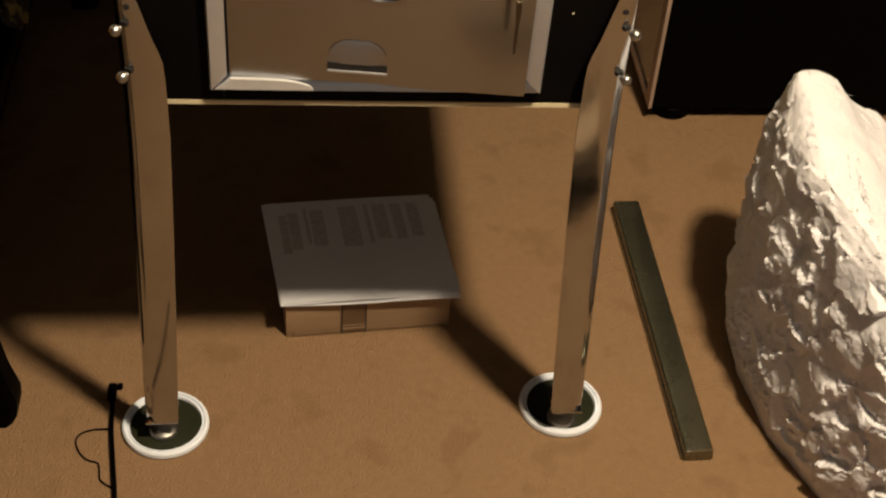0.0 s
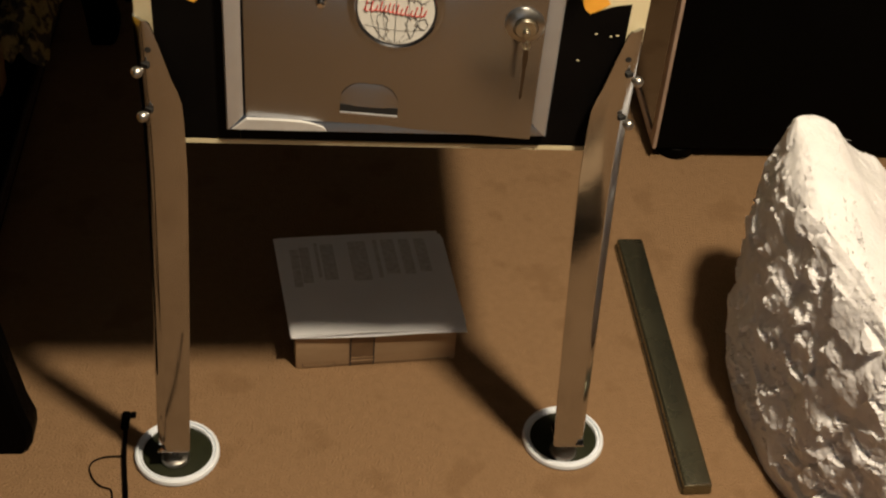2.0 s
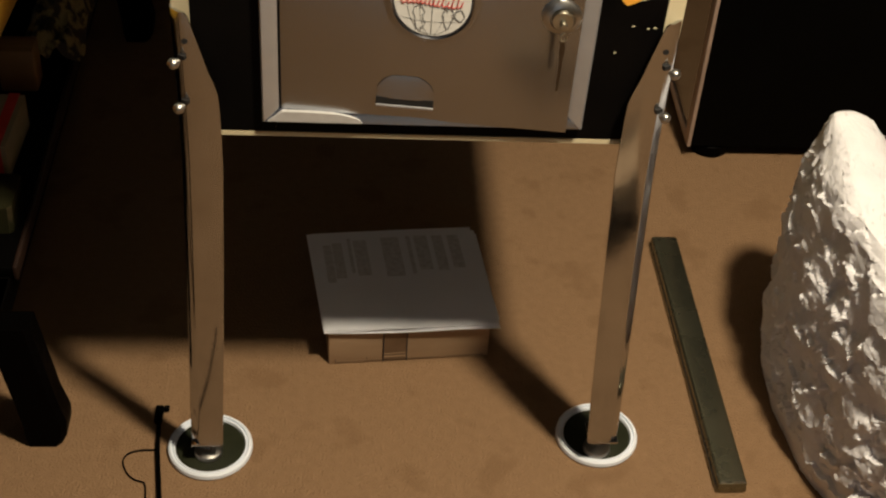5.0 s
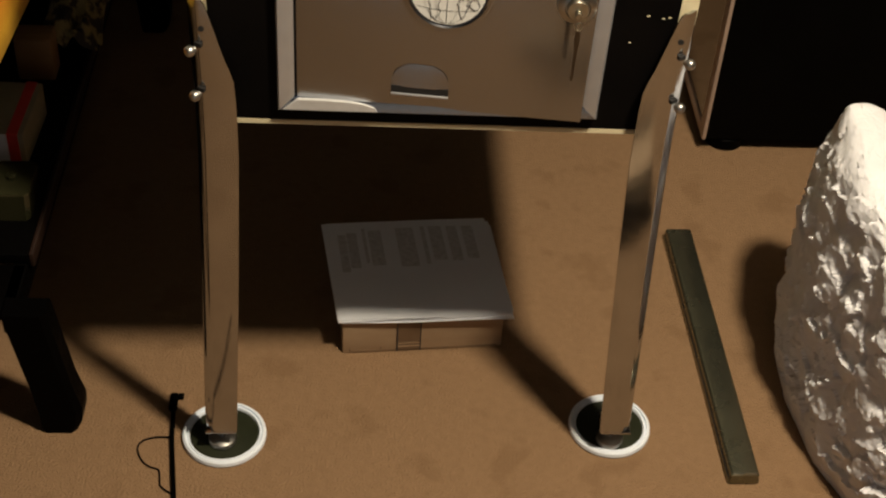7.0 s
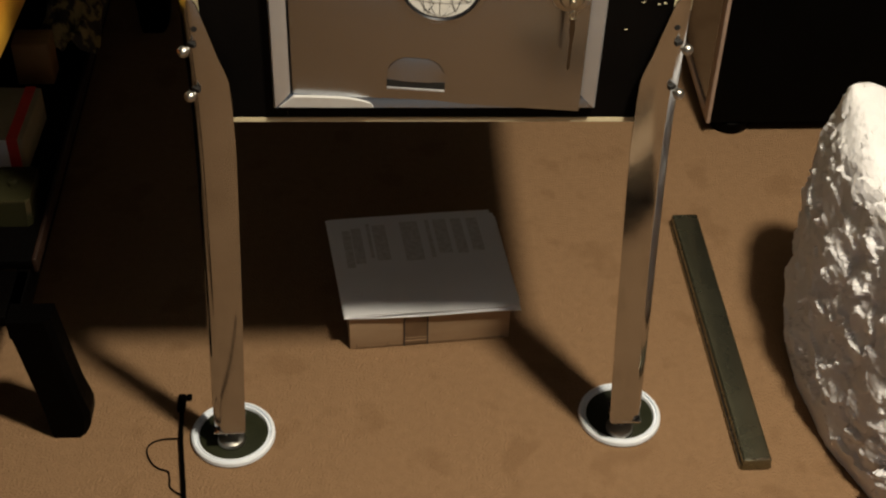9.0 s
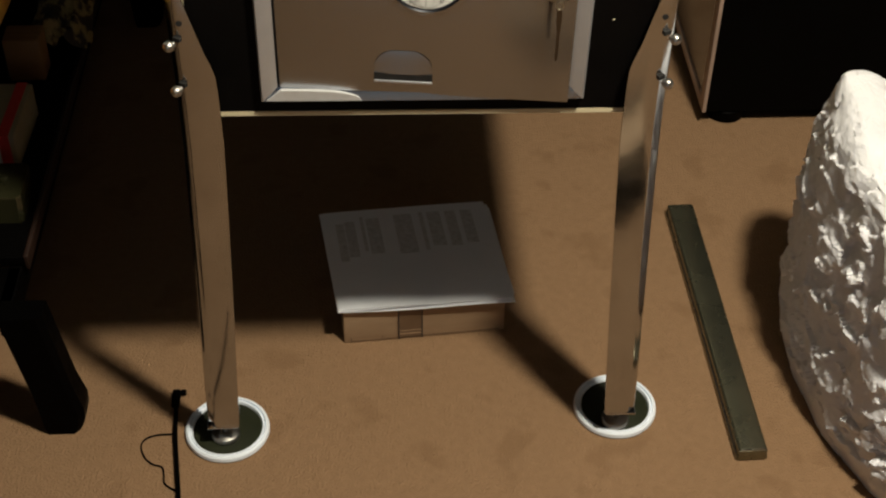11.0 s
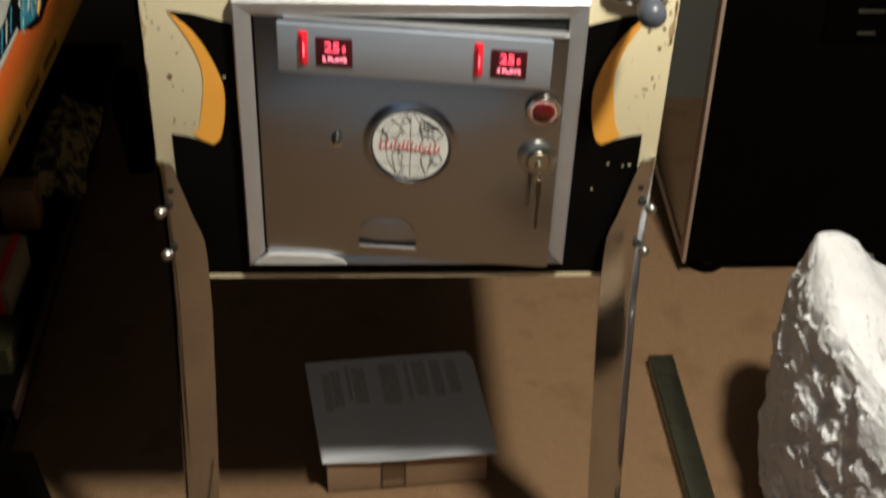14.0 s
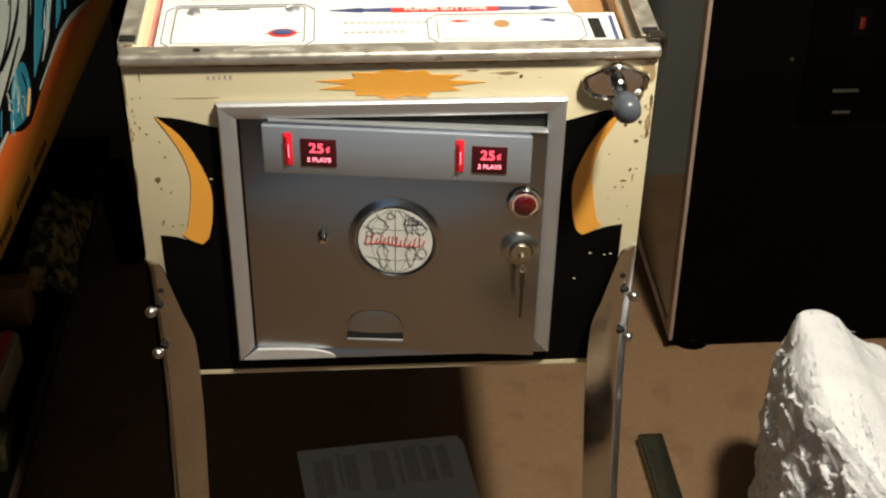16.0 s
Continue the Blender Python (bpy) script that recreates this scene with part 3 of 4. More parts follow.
HOOK = material("blackened_hook_steel", (0.05, 0.042, 0.035), 0.35, 0.8, second=(0.12, 0.10, 0.08), scale=90)
WORN_PLATE = material("bare_pale_plating", (0.80, 0.78, 0.72), 0.45, 0.6, second=(0.62, 0.57, 0.48), scale=120, amount=0.3)
TARNISH = material("dark_tarnish", (0.30, 0.24, 0.17), 0.5, 0.5, second=(0.55, 0.48, 0.38), scale=110, amount=0.35)
RED_WOOD = material("red_pink_side_art", (0.62, 0.16, 0.14), 0.5, second=(0.60, 0.30, 0.22), scale=20)


def flat(outline, h, thick=0.0006):
    """A thin piece lying at height h, its outline in x and y."""
    bm = bmesh.new()
    low, high = [bm.verts.new((x, y, h - 0.0004)) for x, y in outline], [bm.verts.new((x, y, h + thick)) for x, y in outline]
    bm.faces.new(high)
    bm.faces.new(low[::-1])
    for i in range(len(outline)):
        j = (i + 1) % len(outline)
        bm.faces.new((low[i], low[j], high[j], high[i]))
    return bm


def cut_corner(x0, x1, y0, y1, c):
    return [(x0 + c, y0), (x1 - c, y0), (x1, y0 + c), (x1, y1 - c), (x1 - c, y1), (x0 + c, y1), (x0, y1 - c), (x0, y0 + c)]


def outline_strip(outline, h, radius):
    pts = [Vector((x, y, h)) for x, y in outline]
    bm = bmesh.new()
    for a, b in zip(pts, pts[1:] + pts[:1]):
        tube([a, b], radius, 4, bm)
    return bm


def apron(machine):
    h = 0.3785
    plate = part("apron", flat([(-0.262, 0.056), (0.262, 0.056), (0.262, 0.158), (0.215, 0.158), (0.205, 0.235), (-0.262, 0.235)], h, 0.0012), WHITE_PRINT, machine, "white printed apron with instruction cards", TOP @ pose(0, -0.0355, 0.0185) @ Matrix.Diagonal((0.98, 1, 1, 1)))
    z = h + 0.0018
    part("instruction_card", flat(cut_corner(-0.243, -0.098, 0.094, 0.180, 0.0), z), CARD, plate)
    part("card_border", outline_strip(cut_corner(-0.2555, -0.0855, 0.088, 0.189, 0.013), z, 0.0006), BLUE_INK, plate)
    part("card_border", outline_strip(cut_corner(-0.2445, -0.0965, 0.096, 0.183, 0.004), z + 0.0006, 0.0005), BLACK_INK, plate)
    part("card_border", outline_strip(cut_corner(-0.23, 0.19, 0.205, 0.3, 0.0), z, 0.0007), RED_INK, plate)
    ring = lambda cx, cy, a, b: [(cx + a * math.cos(t), cy + b * math.sin(t)) for t in np.linspace(0, 6.283, 25)[:-1]]
    part("card_emblem", flat(ring(-0.121, 0.117, 0.0155, 0.0095), z + 0.0012), RED_INK, plate)
    part("card_emblem", flat(ring(-0.121, 0.117, 0.0110, 0.0055), z + 0.0024), BLUE_INK, plate)
    part("card_emblem", flat([(-0.142, 0.117), (-0.121, 0.1145), (-0.099, 0.1185), (-0.121, 0.1195)], z + 0.0006), BLACK_INK, plate)
    for cx, cy in ((-0.224, 0.171), (-0.111, 0.176)):
        part("card_stud", turned([(0.0085, 0), (0.0085, 0.001), (0.006, 0.003), (0, 0.0035)], 20), ALUMINIUM, plate, "", pose(cx, cy, z + 0.0004))
    part("card_mark", flat(cut_corner(-0.198, -0.160, 0.1755, 0.1768, 0.0), z + 0.0012), BLACK_INK, plate)
    for row, (y, count, size) in enumerate(((0.141, 13, 0.0016), (0.118, 9, 0.0022))):
        for k in range(count):
            x = -0.053 + k * (0.0076 if row == 0 else 0.008)
            part("printed_mark", flat([(x, y - size), (x + 0.005, y - size), (x + 0.0055, y + size), (x + 0.0005, y + size)], z, 0.0001), GREY_PRINT, plate)
    part("banner", flat([(0.003, 0.1655), (0.128, 0.1655), (0.128, 0.176), (0.003, 0.176)], z), RED_INK, plate)
    lettering("FLIPPER BUTTONS", 0.0118, WHITE_PRINT, plate, pose(0.066, 0.1708, z + 0.0012), "banner_lettering", 0.0002)
    for pts in ([(0.128, 0.1662), (0.172, 0.1695), (0.172, 0.1722), (0.128, 0.1755)], [(0.003, 0.1662), (-0.052, 0.1695), (-0.052, 0.1722), (0.003, 0.1755)],
                [(0.165, 0.1655), (0.198, 0.171), (0.165, 0.1765)], [(-0.030, 0.1655), (-0.068, 0.171), (-0.030, 0.1765)]):
        part("banner_arrow", flat(pts, z + 0.0004), BLUE_INK, plate)
    part("instruction_card", flat(cut_corner(0.055, 0.208, 0.098, 0.150, 0.0), z), CARD, plate)
    part("card_border", outline_strip(cut_corner(0.043, 0.222, 0.090, 0.158, 0.012), z, 0.0005), BLACK_INK, plate)
    part("card_border", outline_strip(cut_corner(0.054, 0.209, 0.097, 0.151, 0.007), z + 0.0006, 0.0004), GREY_PRINT, plate)
    part("card_stud", turned([(0.0095, 0), (0.0095, 0.0006), (0, 0.0008)], 20), WOOD, plate, "", pose(0.128, 0.132, z + 0.0004))
    part("card_mark", flat([(0.172, 0.138), (0.190, 0.134), (0.190, 0.139), (0.180, 0.143)], z + 0.0012), BLUE_INK, plate)
    part("card_mark", flat([(0.070, 0.139), (0.078, 0.136), (0.092, 0.139), (0.079, 0.142)], z + 0.0012), RED_INK, plate)
    part("ball_window", flat([(0.2305, 0.097), (0.2435, 0.097), (0.2415, 0.143), (0.2285, 0.143)], z), DARK, plate)
    part("blue_edge", flat([(0.2535, 0.085), (0.2575, 0.085), (0.2575, 0.149), (0.2535, 0.149)], z), BLUE_INK, plate)
    part("playfield", box(-0.2585, 0.2585, 0.116, 1.2, 0.372, 0.380), WOOD, machine, "lit orange and white playfield", TOP)


CARD = material("instruction_card_stock", (0.88, 0.87, 0.84), 0.5, second=(0.84, 0.82, 0.78), scale=12)
GREY_PRINT = material("faded_print", (0.50, 0.44, 0.42), 0.6)


def plunger(machine):
    cx, cz = 0.2350, 0.3775
    outline = [(-0.037, 0.003), (-0.034, 0.009), (-0.004, 0.0225), (0.004, 0.0225), (0.033, 0.0105), (0.0365, 0.004), (0.0345, -0.008), (0.024, -0.0165), (0.010, -0.0205), (-0.012, -0.0205), (-0.028, -0.0155), (-0.0365, -0.006)]
    bm = bmesh.new()
    rows = []
    for k, y in ((1.0, -0.0005), (1.0, -0.0065), (0.93, -0.0085), (0.86, -0.0065), (0.80, -0.0040)):
        rows.append([bm.verts.new((cx + x * k, y, cz + h * k)) for x, h in outline])
    for low, high in zip(rows, rows[1:]):
        for i in range(len(outline)):
            j = (i + 1) % len(outline)
            bm.faces.new((low[i], low[j], high[j], high[i]))
    bm.faces.new(rows[-1])
    plate = part("plunger_plate", bm, CHROME, machine, "chromed cast plunger housing", FACE @ pose(0.005, 0, -0.0035))
    part("plunger_sleeve", turned([(0.0085, 0.003), (0.0085, 0.012), (0.0068, 0.014), (0.0062, 0.034), (0.0075, 0.036), (0.0075, 0.042), (0.0, 0.042)], 24, "Y"), CHROME, plate, "", pose(cx + 0.003, 0, cz - 0.0015))
    part("plunger_knob", turned([(0.0, 0.040), (0.0105, 0.0405), (0.0130, 0.043), (0.0145, 0.050), (0.0150, 0.058), (0.0140, 0.0655), (0.0105, 0.0705), (0.005, 0.073), (0.0, 0.0735)], 32, "Y"), GREY_RUBBER, plate, "smooth grey plunger knob", pose(cx + 0.003, 0, cz - 0.0015))
    part("plate_screw", turned([(0.0035, 0.006), (0.0035, 0.0095), (0.002, 0.0112), (0, 0.0115)], 14, "Y"), CHROME, plate, "", pose(cx + 0.001, 0, cz + 0.0185))


def front_leg(machine, s, lift, foot_y):
    """A bent steel leg: front face, rounded corner, side flange, narrower at its head."""
    stations = ((0.753, 0.270, 0.2860), (0.748, 0.266, 0.2862), (0.736, 0.2625, 0.2860), (0.712, 0.256, 0.2858), (0.678, 0.2472, 0.2855), (0.660, 0.2410, 0.2853), (0.645, 0.2372, 0.2852), (0.620, 0.2360, 0.2852),
                (0.593, 0.2358, 0.2853), (0.540, 0.2362, 0.2862), (0.414, 0.2415, 0.2905), (0.273, 0.2480, 0.2960), (0.140, 0.2550, 0.3015), (0.062, 0.2588, 0.3045), (0.046, 0.2600, 0.3040))
    bm, rows, thick = bmesh.new(), [], 0.0028
    for z, inner, outer in stations:
        front = -0.0165 - 0.0035 * (0.75 - z)
        z += lift * max(0.0, 0.3 - z) / 0.25
        side = 0.030 if z < 0.66 else 0.030 - 0.28 * (z - 0.66)
        path = [(inner, front), (outer - 0.0135, front), (outer - 0.0105, front + 0.0010), (outer - 0.0015, front + 0.0095), (outer, front + 0.0125), (outer, side)]
        back = [(outer - thick, side), (outer - thick, front + 0.0135), (outer - 0.0115, front + thick + 0.002), (outer - 0.0140, front + thick), (inner, front + thick)]
        rows.append([bm.verts.new((s * u, y, z)) for u, y in path + back])
    n = len(rows[0])
    for low, high in zip(rows, rows[1:]):
        for i in range(n):
            bm.faces.new((low[i], low[(i + 1) % n], high[(i + 1) % n], high[i]))
    bm.faces.new(rows[0])
    bm.faces.new(rows[-1])
    leg = part("leg", bm, LEG_METAL, machine, "dull plated bent steel leg")
    for z in (0.632, 0.6925):
        spot = Matrix.Translation((s * (0.2765 if z < 0.65 else 0.2785), -0.0205, z)) @ Matrix.Rotation(radians(45 * s), 4, "Z")
        part("leg_bolt", turned([(0.0036, 0.0), (0.0036, 0.004), (0.0062, 0.004), (0.0067, 0.006), (0.0063, 0.0095), (0.0047, 0.0120), (0.0022, 0.0133), (0.0, 0.0135)], 20, "Y"), BOLT, leg, "domed plated leg bolt", spot)
        # Dark chip beside the bolt, painted for the small shadow there.
        part("bolt_hole", prism([(-0.0045, -0.0025), (0.0045, -0.0025), (0.0045, 0.0025), (-0.0045, 0.0025)], -0.0022, 0.002), DARK, leg, "", Matrix.Translation((s * 0.2745, -0.0170, z + 0.004)) @ Matrix.Rotation(radians(30 * s), 4, "Z"))
    part("bolt_hole", turned([(0.0036, 0), (0.0036, 0.0016), (0, 0.0016)], 14, "Y"), DARK, leg, "", pose(s * 0.2705, -0.0155, 0.7165))
    cx = 0.2835
    part("foot_lip", box(s * (cx - 0.0215) if s > 0 else s * (cx + 0.0215), s * (cx + 0.0215) if s > 0 else s * (cx - 0.0215), -0.0195, 0.022, 0.0425 + lift, 0.0465 + lift, 0.0012), LEG_METAL, leg)
    part("foot_stem", turned([(0.0055, 0.016), (0.0055, 0.0425 + lift)], 14), BOLT, leg, "", pose(s * cx, foot_y, 0))
    part("leveller_foot", turned([(0.0205, 0.0085), (0.0205, 0.0115), (0.0185, 0.0150), (0.012, 0.0180), (0.006, 0.0190), (0.0, 0.0190)], 32), BOLT, leg, "round steel leveller foot", pose(s * cx, foot_y, 0))


def rear_leg(machine, s):
    bm = bmesh.new()
    box(s * 0.2855 - 0.0015, s * 0.2855 + 0.0015, 1.26, 1.305, 0.0, 0.80, bm=bm)
    box(s * 0.265 - 0.022, s * 0.265 + 0.022, 1.305, 1.308, 0.0, 0.80, bm=bm)
    part("leg", bm, LEG_METAL, machine)


machine = empty("pinball_machine", "cream pinball machine with black and orange stencils, coin door ajar", "pinball machine")
machine_cabinet(machine)
coin_door_frame(machine)
coin_door(machine)
machine_top(machine)
lockbar_hook(machine, 1)
apron(machine)
plunger(machine)
for side in (-1, 1):
    front_leg(machine, side, 0.002 if side < 0 else 0.011, 0.002 if side < 0 else 0.012)
    rear_leg(machine, side)


# ---- cups under the feet ----
def floor_cup(at):
    cup = empty("floor_cup", "white-rimmed furniture cup with a dark rubber inset under a leg", "furniture cup", at, "cups under the legs")
    part("rim", turned([(0.0595, 0.0), (0.0612, 0.003), (0.0605, 0.0085), (0.0578, 0.0112), (0.0556, 0.0108), (0.0548, 0.0062), (0.0538, 0.0062), (0.0528, 0.0096), (0.0512, 0.0094), (0.0500, 0.0066), (0.0495, 0.0030), (0.0495, 0.0)], 64), WHITE_PLASTIC, cup)
    part("inset", turned([(0.0494, 0.0), (0.0494, 0.0056), (0.047, 0.0066), (0.0, 0.0084)], 48), RUBBER, cup)
    return cup


cup = floor_cup(pose(-0.2825, 0.016, 0))
copy_thing(cup, pose(0.2875, 0.042, 0))


# ---- carton and papers ----
CARTON = pose(0.0105, 0.2015, 0, 0, 0, 5.2)
carton = empty("carton", "low brown cardboard carton standing on the carpet", "box", CARTON)
part("carton_body", box(-0.1255, 0.1255, 0.0, 0.195, 0.0, 0.0700, 0.0015), CARDBOARD, carton)
part("tape_strip", box(-0.0400, -0.0045, -0.0012, -0.0002, 0.002, 0.0695), TAPE := material("brown_parcel_tape", (0.19, 0.12, 0.068), 0.35, second=(0.14, 0.088, 0.05), scale=30), carton, "darker brown tape strip")
for x in (-0.0405, -0.0040):
    part("tape_edge", box(x - 0.0009, x + 0.0009, -0.0018, -0.0004, 0.001, 0.0697), BLACK_INK, carton)
part("tape_band", box(-0.0395, -0.0050, -0.0016, -0.0013, 0.010, 0.0125), CARDBOARD, carton)
part("tape_band", box(-0.0395, -0.0050, -0.0016, -0.0013, 0.017, 0.0185), CARDBOARD, carton)
part("bottom_crease", box(-0.115, 0.118, -0.0012, 0.0002, 0.0030, 0.0046), TAPE, carton)
for x in (-0.115, -0.066):
    part("crease_mark", box(x - 0.0007, x + 0.0007, -0.0013, 0.0002, 0.003, 0.011), TAPE, carton)


def sheet_height(u, v, k):
    """Height of sheet k of the stack at u across and v from front to back, both 0 to 1."""
    front = max(0.0, 0.32 - v) / 0.32
    return 0.0706 + 0.0018 * k - 0.0090 * front ** 2.2 * 0.5 * (0.55 + 0.45 * k / 6) + 0.004 * math.sin(2.2 * u + 0.6) * v + 0.0012 * math.sin(7 * u + k) * front


papers = empty("paper_stack", "loose stack of printed white sheets lying on the carton", "papers")
PAPERS = pose(-0.1205, 0.1845, 0, 0, 0, 4.4)
for k in range(7):
    bm, rows = bmesh.new(), []
    turn, dx, dy = radians((0.0, 1.6, -0.8, 0.9, -0.4, 0.6, 0.0)[k]), (0.0, 0.006, 0.004, -0.002, 0.002, -0.001, 0.0)[k], (0.004, 0.008, -0.001, 0.005, 0.002, -0.002, 0.0)[k]
    for j in range(17):
        v = j / 16
        row = []
        for i in range(21):
            u = i / 20
            if k == 6:
                v2 = min(v, 1.0 - 0.05 * max(0.0, (u - 0.78) / 0.22))
            else:
                v2 = v
            x, y = 0.267 * u - 0.012 * v2 + dx, 0.222 * v2 + dy
            row.append(bm.verts.new((x * math.cos(turn) - y * math.sin(turn), x * math.sin(turn) + y * math.cos(turn), sheet_height(u, v2, k))))
        rows.append(row)
    made = [bm.faces.new((a[i], a[i + 1], b[i + 1], b[i])) for a, b in zip(rows, rows[1:]) for i in range(20)]
    thick = bmesh.ops.extrude_face_region(bm, geom=made)
    bmesh.ops.translate(bm, verts=[g for g in thick["geom"] if isinstance(g, bmesh.types.BMVert)], vec=(0, 0, -0.0011))
    part("sheet", bm, PAPER, papers, at=PAPERS)
for u0, u1, v0, v1 in ((0.065, 0.115, 0.46, 0.86), (0.12, 0.18, 0.50, 0.88), (0.215, 0.235, 0.55, 0.92), (0.25, 0.33, 0.52, 0.90), (0.42, 0.53, 0.50, 0.92), (0.575, 0.60, 0.52, 0.93), (0.625, 0.705, 0.56, 0.93), (0.735, 0.80, 0.55, 0.93), (0.83, 0.90, 0.57, 0.93)):
    bm, rows = bmesh.new(), []
    for j in range(13):
        v = v0 + (v1 - v0) * j / 12
        rows.append([bm.verts.new((0.267 * u - 0.012 * v, 0.222 * v, sheet_height(u, v, 6) + 0.0005)) for u in (u0, (u0 + u1) / 2, u1)])
    for j, (a, b) in enumerate(zip(rows, rows[1:])):
        for i in range(2):
            bm.faces.new((a[i], a[i + 1], b[i + 1], b[i]))
    part("printed_column", bm, INK, papers, at=PAPERS)


# ---- steel bar on the carpet ----
bar = empty("loose_lockbar", "long greenish brushed steel lockbar lying on the carpet", "metal bar", pose(0.4655, 0.2110, 0, 0, 0, 1.2))
# A folded plate: flat top, rounded long edges, a step low on each side, open below.
bm, rows = bmesh.new(), []
half = [(0.0, 0.0226), (0.0165, 0.0226), (0.0196, 0.0219), (0.0214, 0.0200), (0.0219, 0.0172), (0.0219, 0.0098), (0.0232, 0.0088), (0.0236, 0.0072), (0.0236, 0.0004)]
section = half + [(-x, z) for x, z in reversed(half[1:])]
for y, sink in ((-0.2735, 0.0022), (-0.2728, 0.0008), (-0.2700, 0.0), (-0.09, 0.0004), (0.09, 0.0004), (0.2705, 0.0), (0.2735, 0.0010)):
    rows.append([bm.verts.new((x * (1 + 0.03 * y / 0.27), y, max(z - (sink if z > 0.015 else 0.0), 0.0004))) for x, z in section])
for low, high in zip(rows, rows[1:]):
    for k in range(len(section)):
        bm.faces.new((low[k], low[(k + 1) % len(section)], high[(k + 1) % len(section)], high[k]))
bm.faces.new(rows[0])
bm.faces.new(rows[-1])
part("bar_body", bm, BAR_METAL, bar)
part("end_cap", box(-0.0205, 0.0205, -0.2762, -0.2737, 0.002, 0.0216, 0.0009), BAR_METAL, bar, "bent end flange")
part("worn_edge", box(-0.0180, 0.0185, -0.2752, -0.2722, 0.0207, 0.0222, 0.0008), CHROME, bar, "chromed strip along the fold at the end")
for x in (-0.0226, 0.0226):
    part("edge_seam", box(x - 0.0006, x + 0.0006, -0.268, 0.268, 0.0090, 0.0106), DARK, bar)


# ---- rock ----
def rock():
    pts = [(0.60, 0.30, 0), (0.566, 0.2, 0), (0.562, 0.1, 0), (0.576, -0.02, 0), (0.620, -0.13, 0), (0.70, -0.25, 0), (0.85, -0.33, 0), (1.05, -0.2, 0), (1.1, 0.1, 0), (1.0, 0.3, 0), (0.75, 0.36, 0),
           (0.552, 0.2, 0.15), (0.555, 0.08, 0.16), (0.573, -0.04, 0.16), (0.61, -0.14, 0.18), (0.70, -0.26, 0.15), (0.561, 0.25, 0.28), (0.554, 0.15, 0.34), (0.560, 0.05, 0.36), (0.583, -0.08, 0.37), (0.65, -0.2, 0.34),
           (0.583, 0.272, 0.456), (0.590, 0.24, 0.457), (0.645, 0.278, 0.459), (0.556, 0.11, 0.442), (0.572, 0.0, 0.442), (0.605, -0.11, 0.432), (0.68, -0.22, 0.37),
           (0.715, 0.285, 0.405), (0.77, 0.29, 0.350), (0.95, 0.25, 0.16), (0.98, 0.0, 0.15), (0.9, -0.22, 0.12)]
    bm = bmesh.new()
    for p in pts:
        bm.verts.new(p)
    hull = bmesh.ops.convex_hull(bm, input=bm.verts)
    bmesh.ops.delete(bm, geom=[g for g in hull["geom_interior"] if isinstance(g, bmesh.types.BMVert)], context="VERTS")
    bmesh.ops.triangulate(bm, faces=bm.faces)
    for _ in range(8):
        long = [e for e in bm.edges if e.calc_length() > 0.0046]
        if not long:
            break
        bmesh.ops.subdivide_edges(bm, edges=long, cuts=1, use_grid_fill=True)
        bmesh.ops.triangulate(bm, faces=[f for f in bm.faces if len(f.verts) > 3])
        if len(bm.verts) < 4000:
            bmesh.ops.smooth_vert(bm, verts=[v for v in bm.verts if v.co.z > 0.02], factor=0.25, use_axis_x=True, use_axis_y=True, use_axis_z=True)
    bm.normal_update()
    moved = []
    for v in bm.verts:
        p, n = v.co, v.normal
        up = max(0.0, n.z)
        broken = 1.0 - 0.88 * min(1.0, max(0.0, (up - 0.15) / 0.3))
        broken *= 1.0 - 0.6 * min(1.0, max(0.0, (p.z - 0.40) / 0.06))
        lumps = noise.noise(p * 8.0) * 0.007 + noise.noise(p * 21.0 + Vector((3, 1, 7))) * 0.0045
        # Knocked-off flakes in clusters, with smoother stone between them.
        cluster = min(1.0, max(0.0, noise.noise(p * 15.0 + Vector((9, 4, 2))) * 3.0 + 0.42))
        warp = p + noise.noise_vector(p * 40.0) * 0.008
        chips = 0.0
        for size, depth in ((0.044, 0.70), (0.0170, 0.50)):
            near = noise.voronoi(warp / size)[1][0]
            tilt = noise.cell_vector(near * 7.31 + Vector((0.5, 0.5, 0.5))) - Vector((0.5, 0.5, 0.5))
            chips += (max(-0.4, min(0.4, (warp / size - near).dot(tilt))) * depth * size + (tilt.x + tilt.y) * size * 0.06) * (0.30 + 0.70 * cluster if size < 0.03 else 0.50 + 0.50 * cluster)
        body = (noise.noise(p * 70.0) * 0.0017 + noise.noise(p * 150.0) * 0.0013) * (0.4 + 0.6 * cluster)
        pit = max(0.0, noise.noise(p * 95.0 + Vector((5, 8, 1))) - 0.52) * 0.012
        body -= pit
        moved.append(p + n * (lumps * 0.7 + broken * (chips + body + 0.0045)) * min(1.0, max(0.2, p.z / 0.03)))
    for v, co in zip(bm.verts, moved):
        v.co = co
        if v.co.z < 0.001:
            v.co.z = 0.0005
    return part("rock", bm, ROCK, at=pose(0.008, 0, 0))


tagged(rock(), "large rough white plaster-like rock standing on the carpet", "rock")


# ---- arcade cabinet ----
arcade = empty("arcade_cabinet", "tall black arcade cabinet with glossy side and tan edge trim", "arcade cabinet", pose(0.021, 0.004, 0))
part("cabinet_body", box(0.5285, 1.20, 0.7360, 1.39, 0.030, 1.85, 0.002), BLACK_CAB, arcade)
part("side_panel", box(0.5240, 0.5284, 0.7600, 1.39, 0.052, 1.85), GLOSS_SIDE, arcade, "glossy dark brown side laminate")
part("edge_trim", box(0.5205, 0.5284, 0.7320, 0.7598, 0.030, 1.85, 0.0025), TAN_TRIM, arcade)
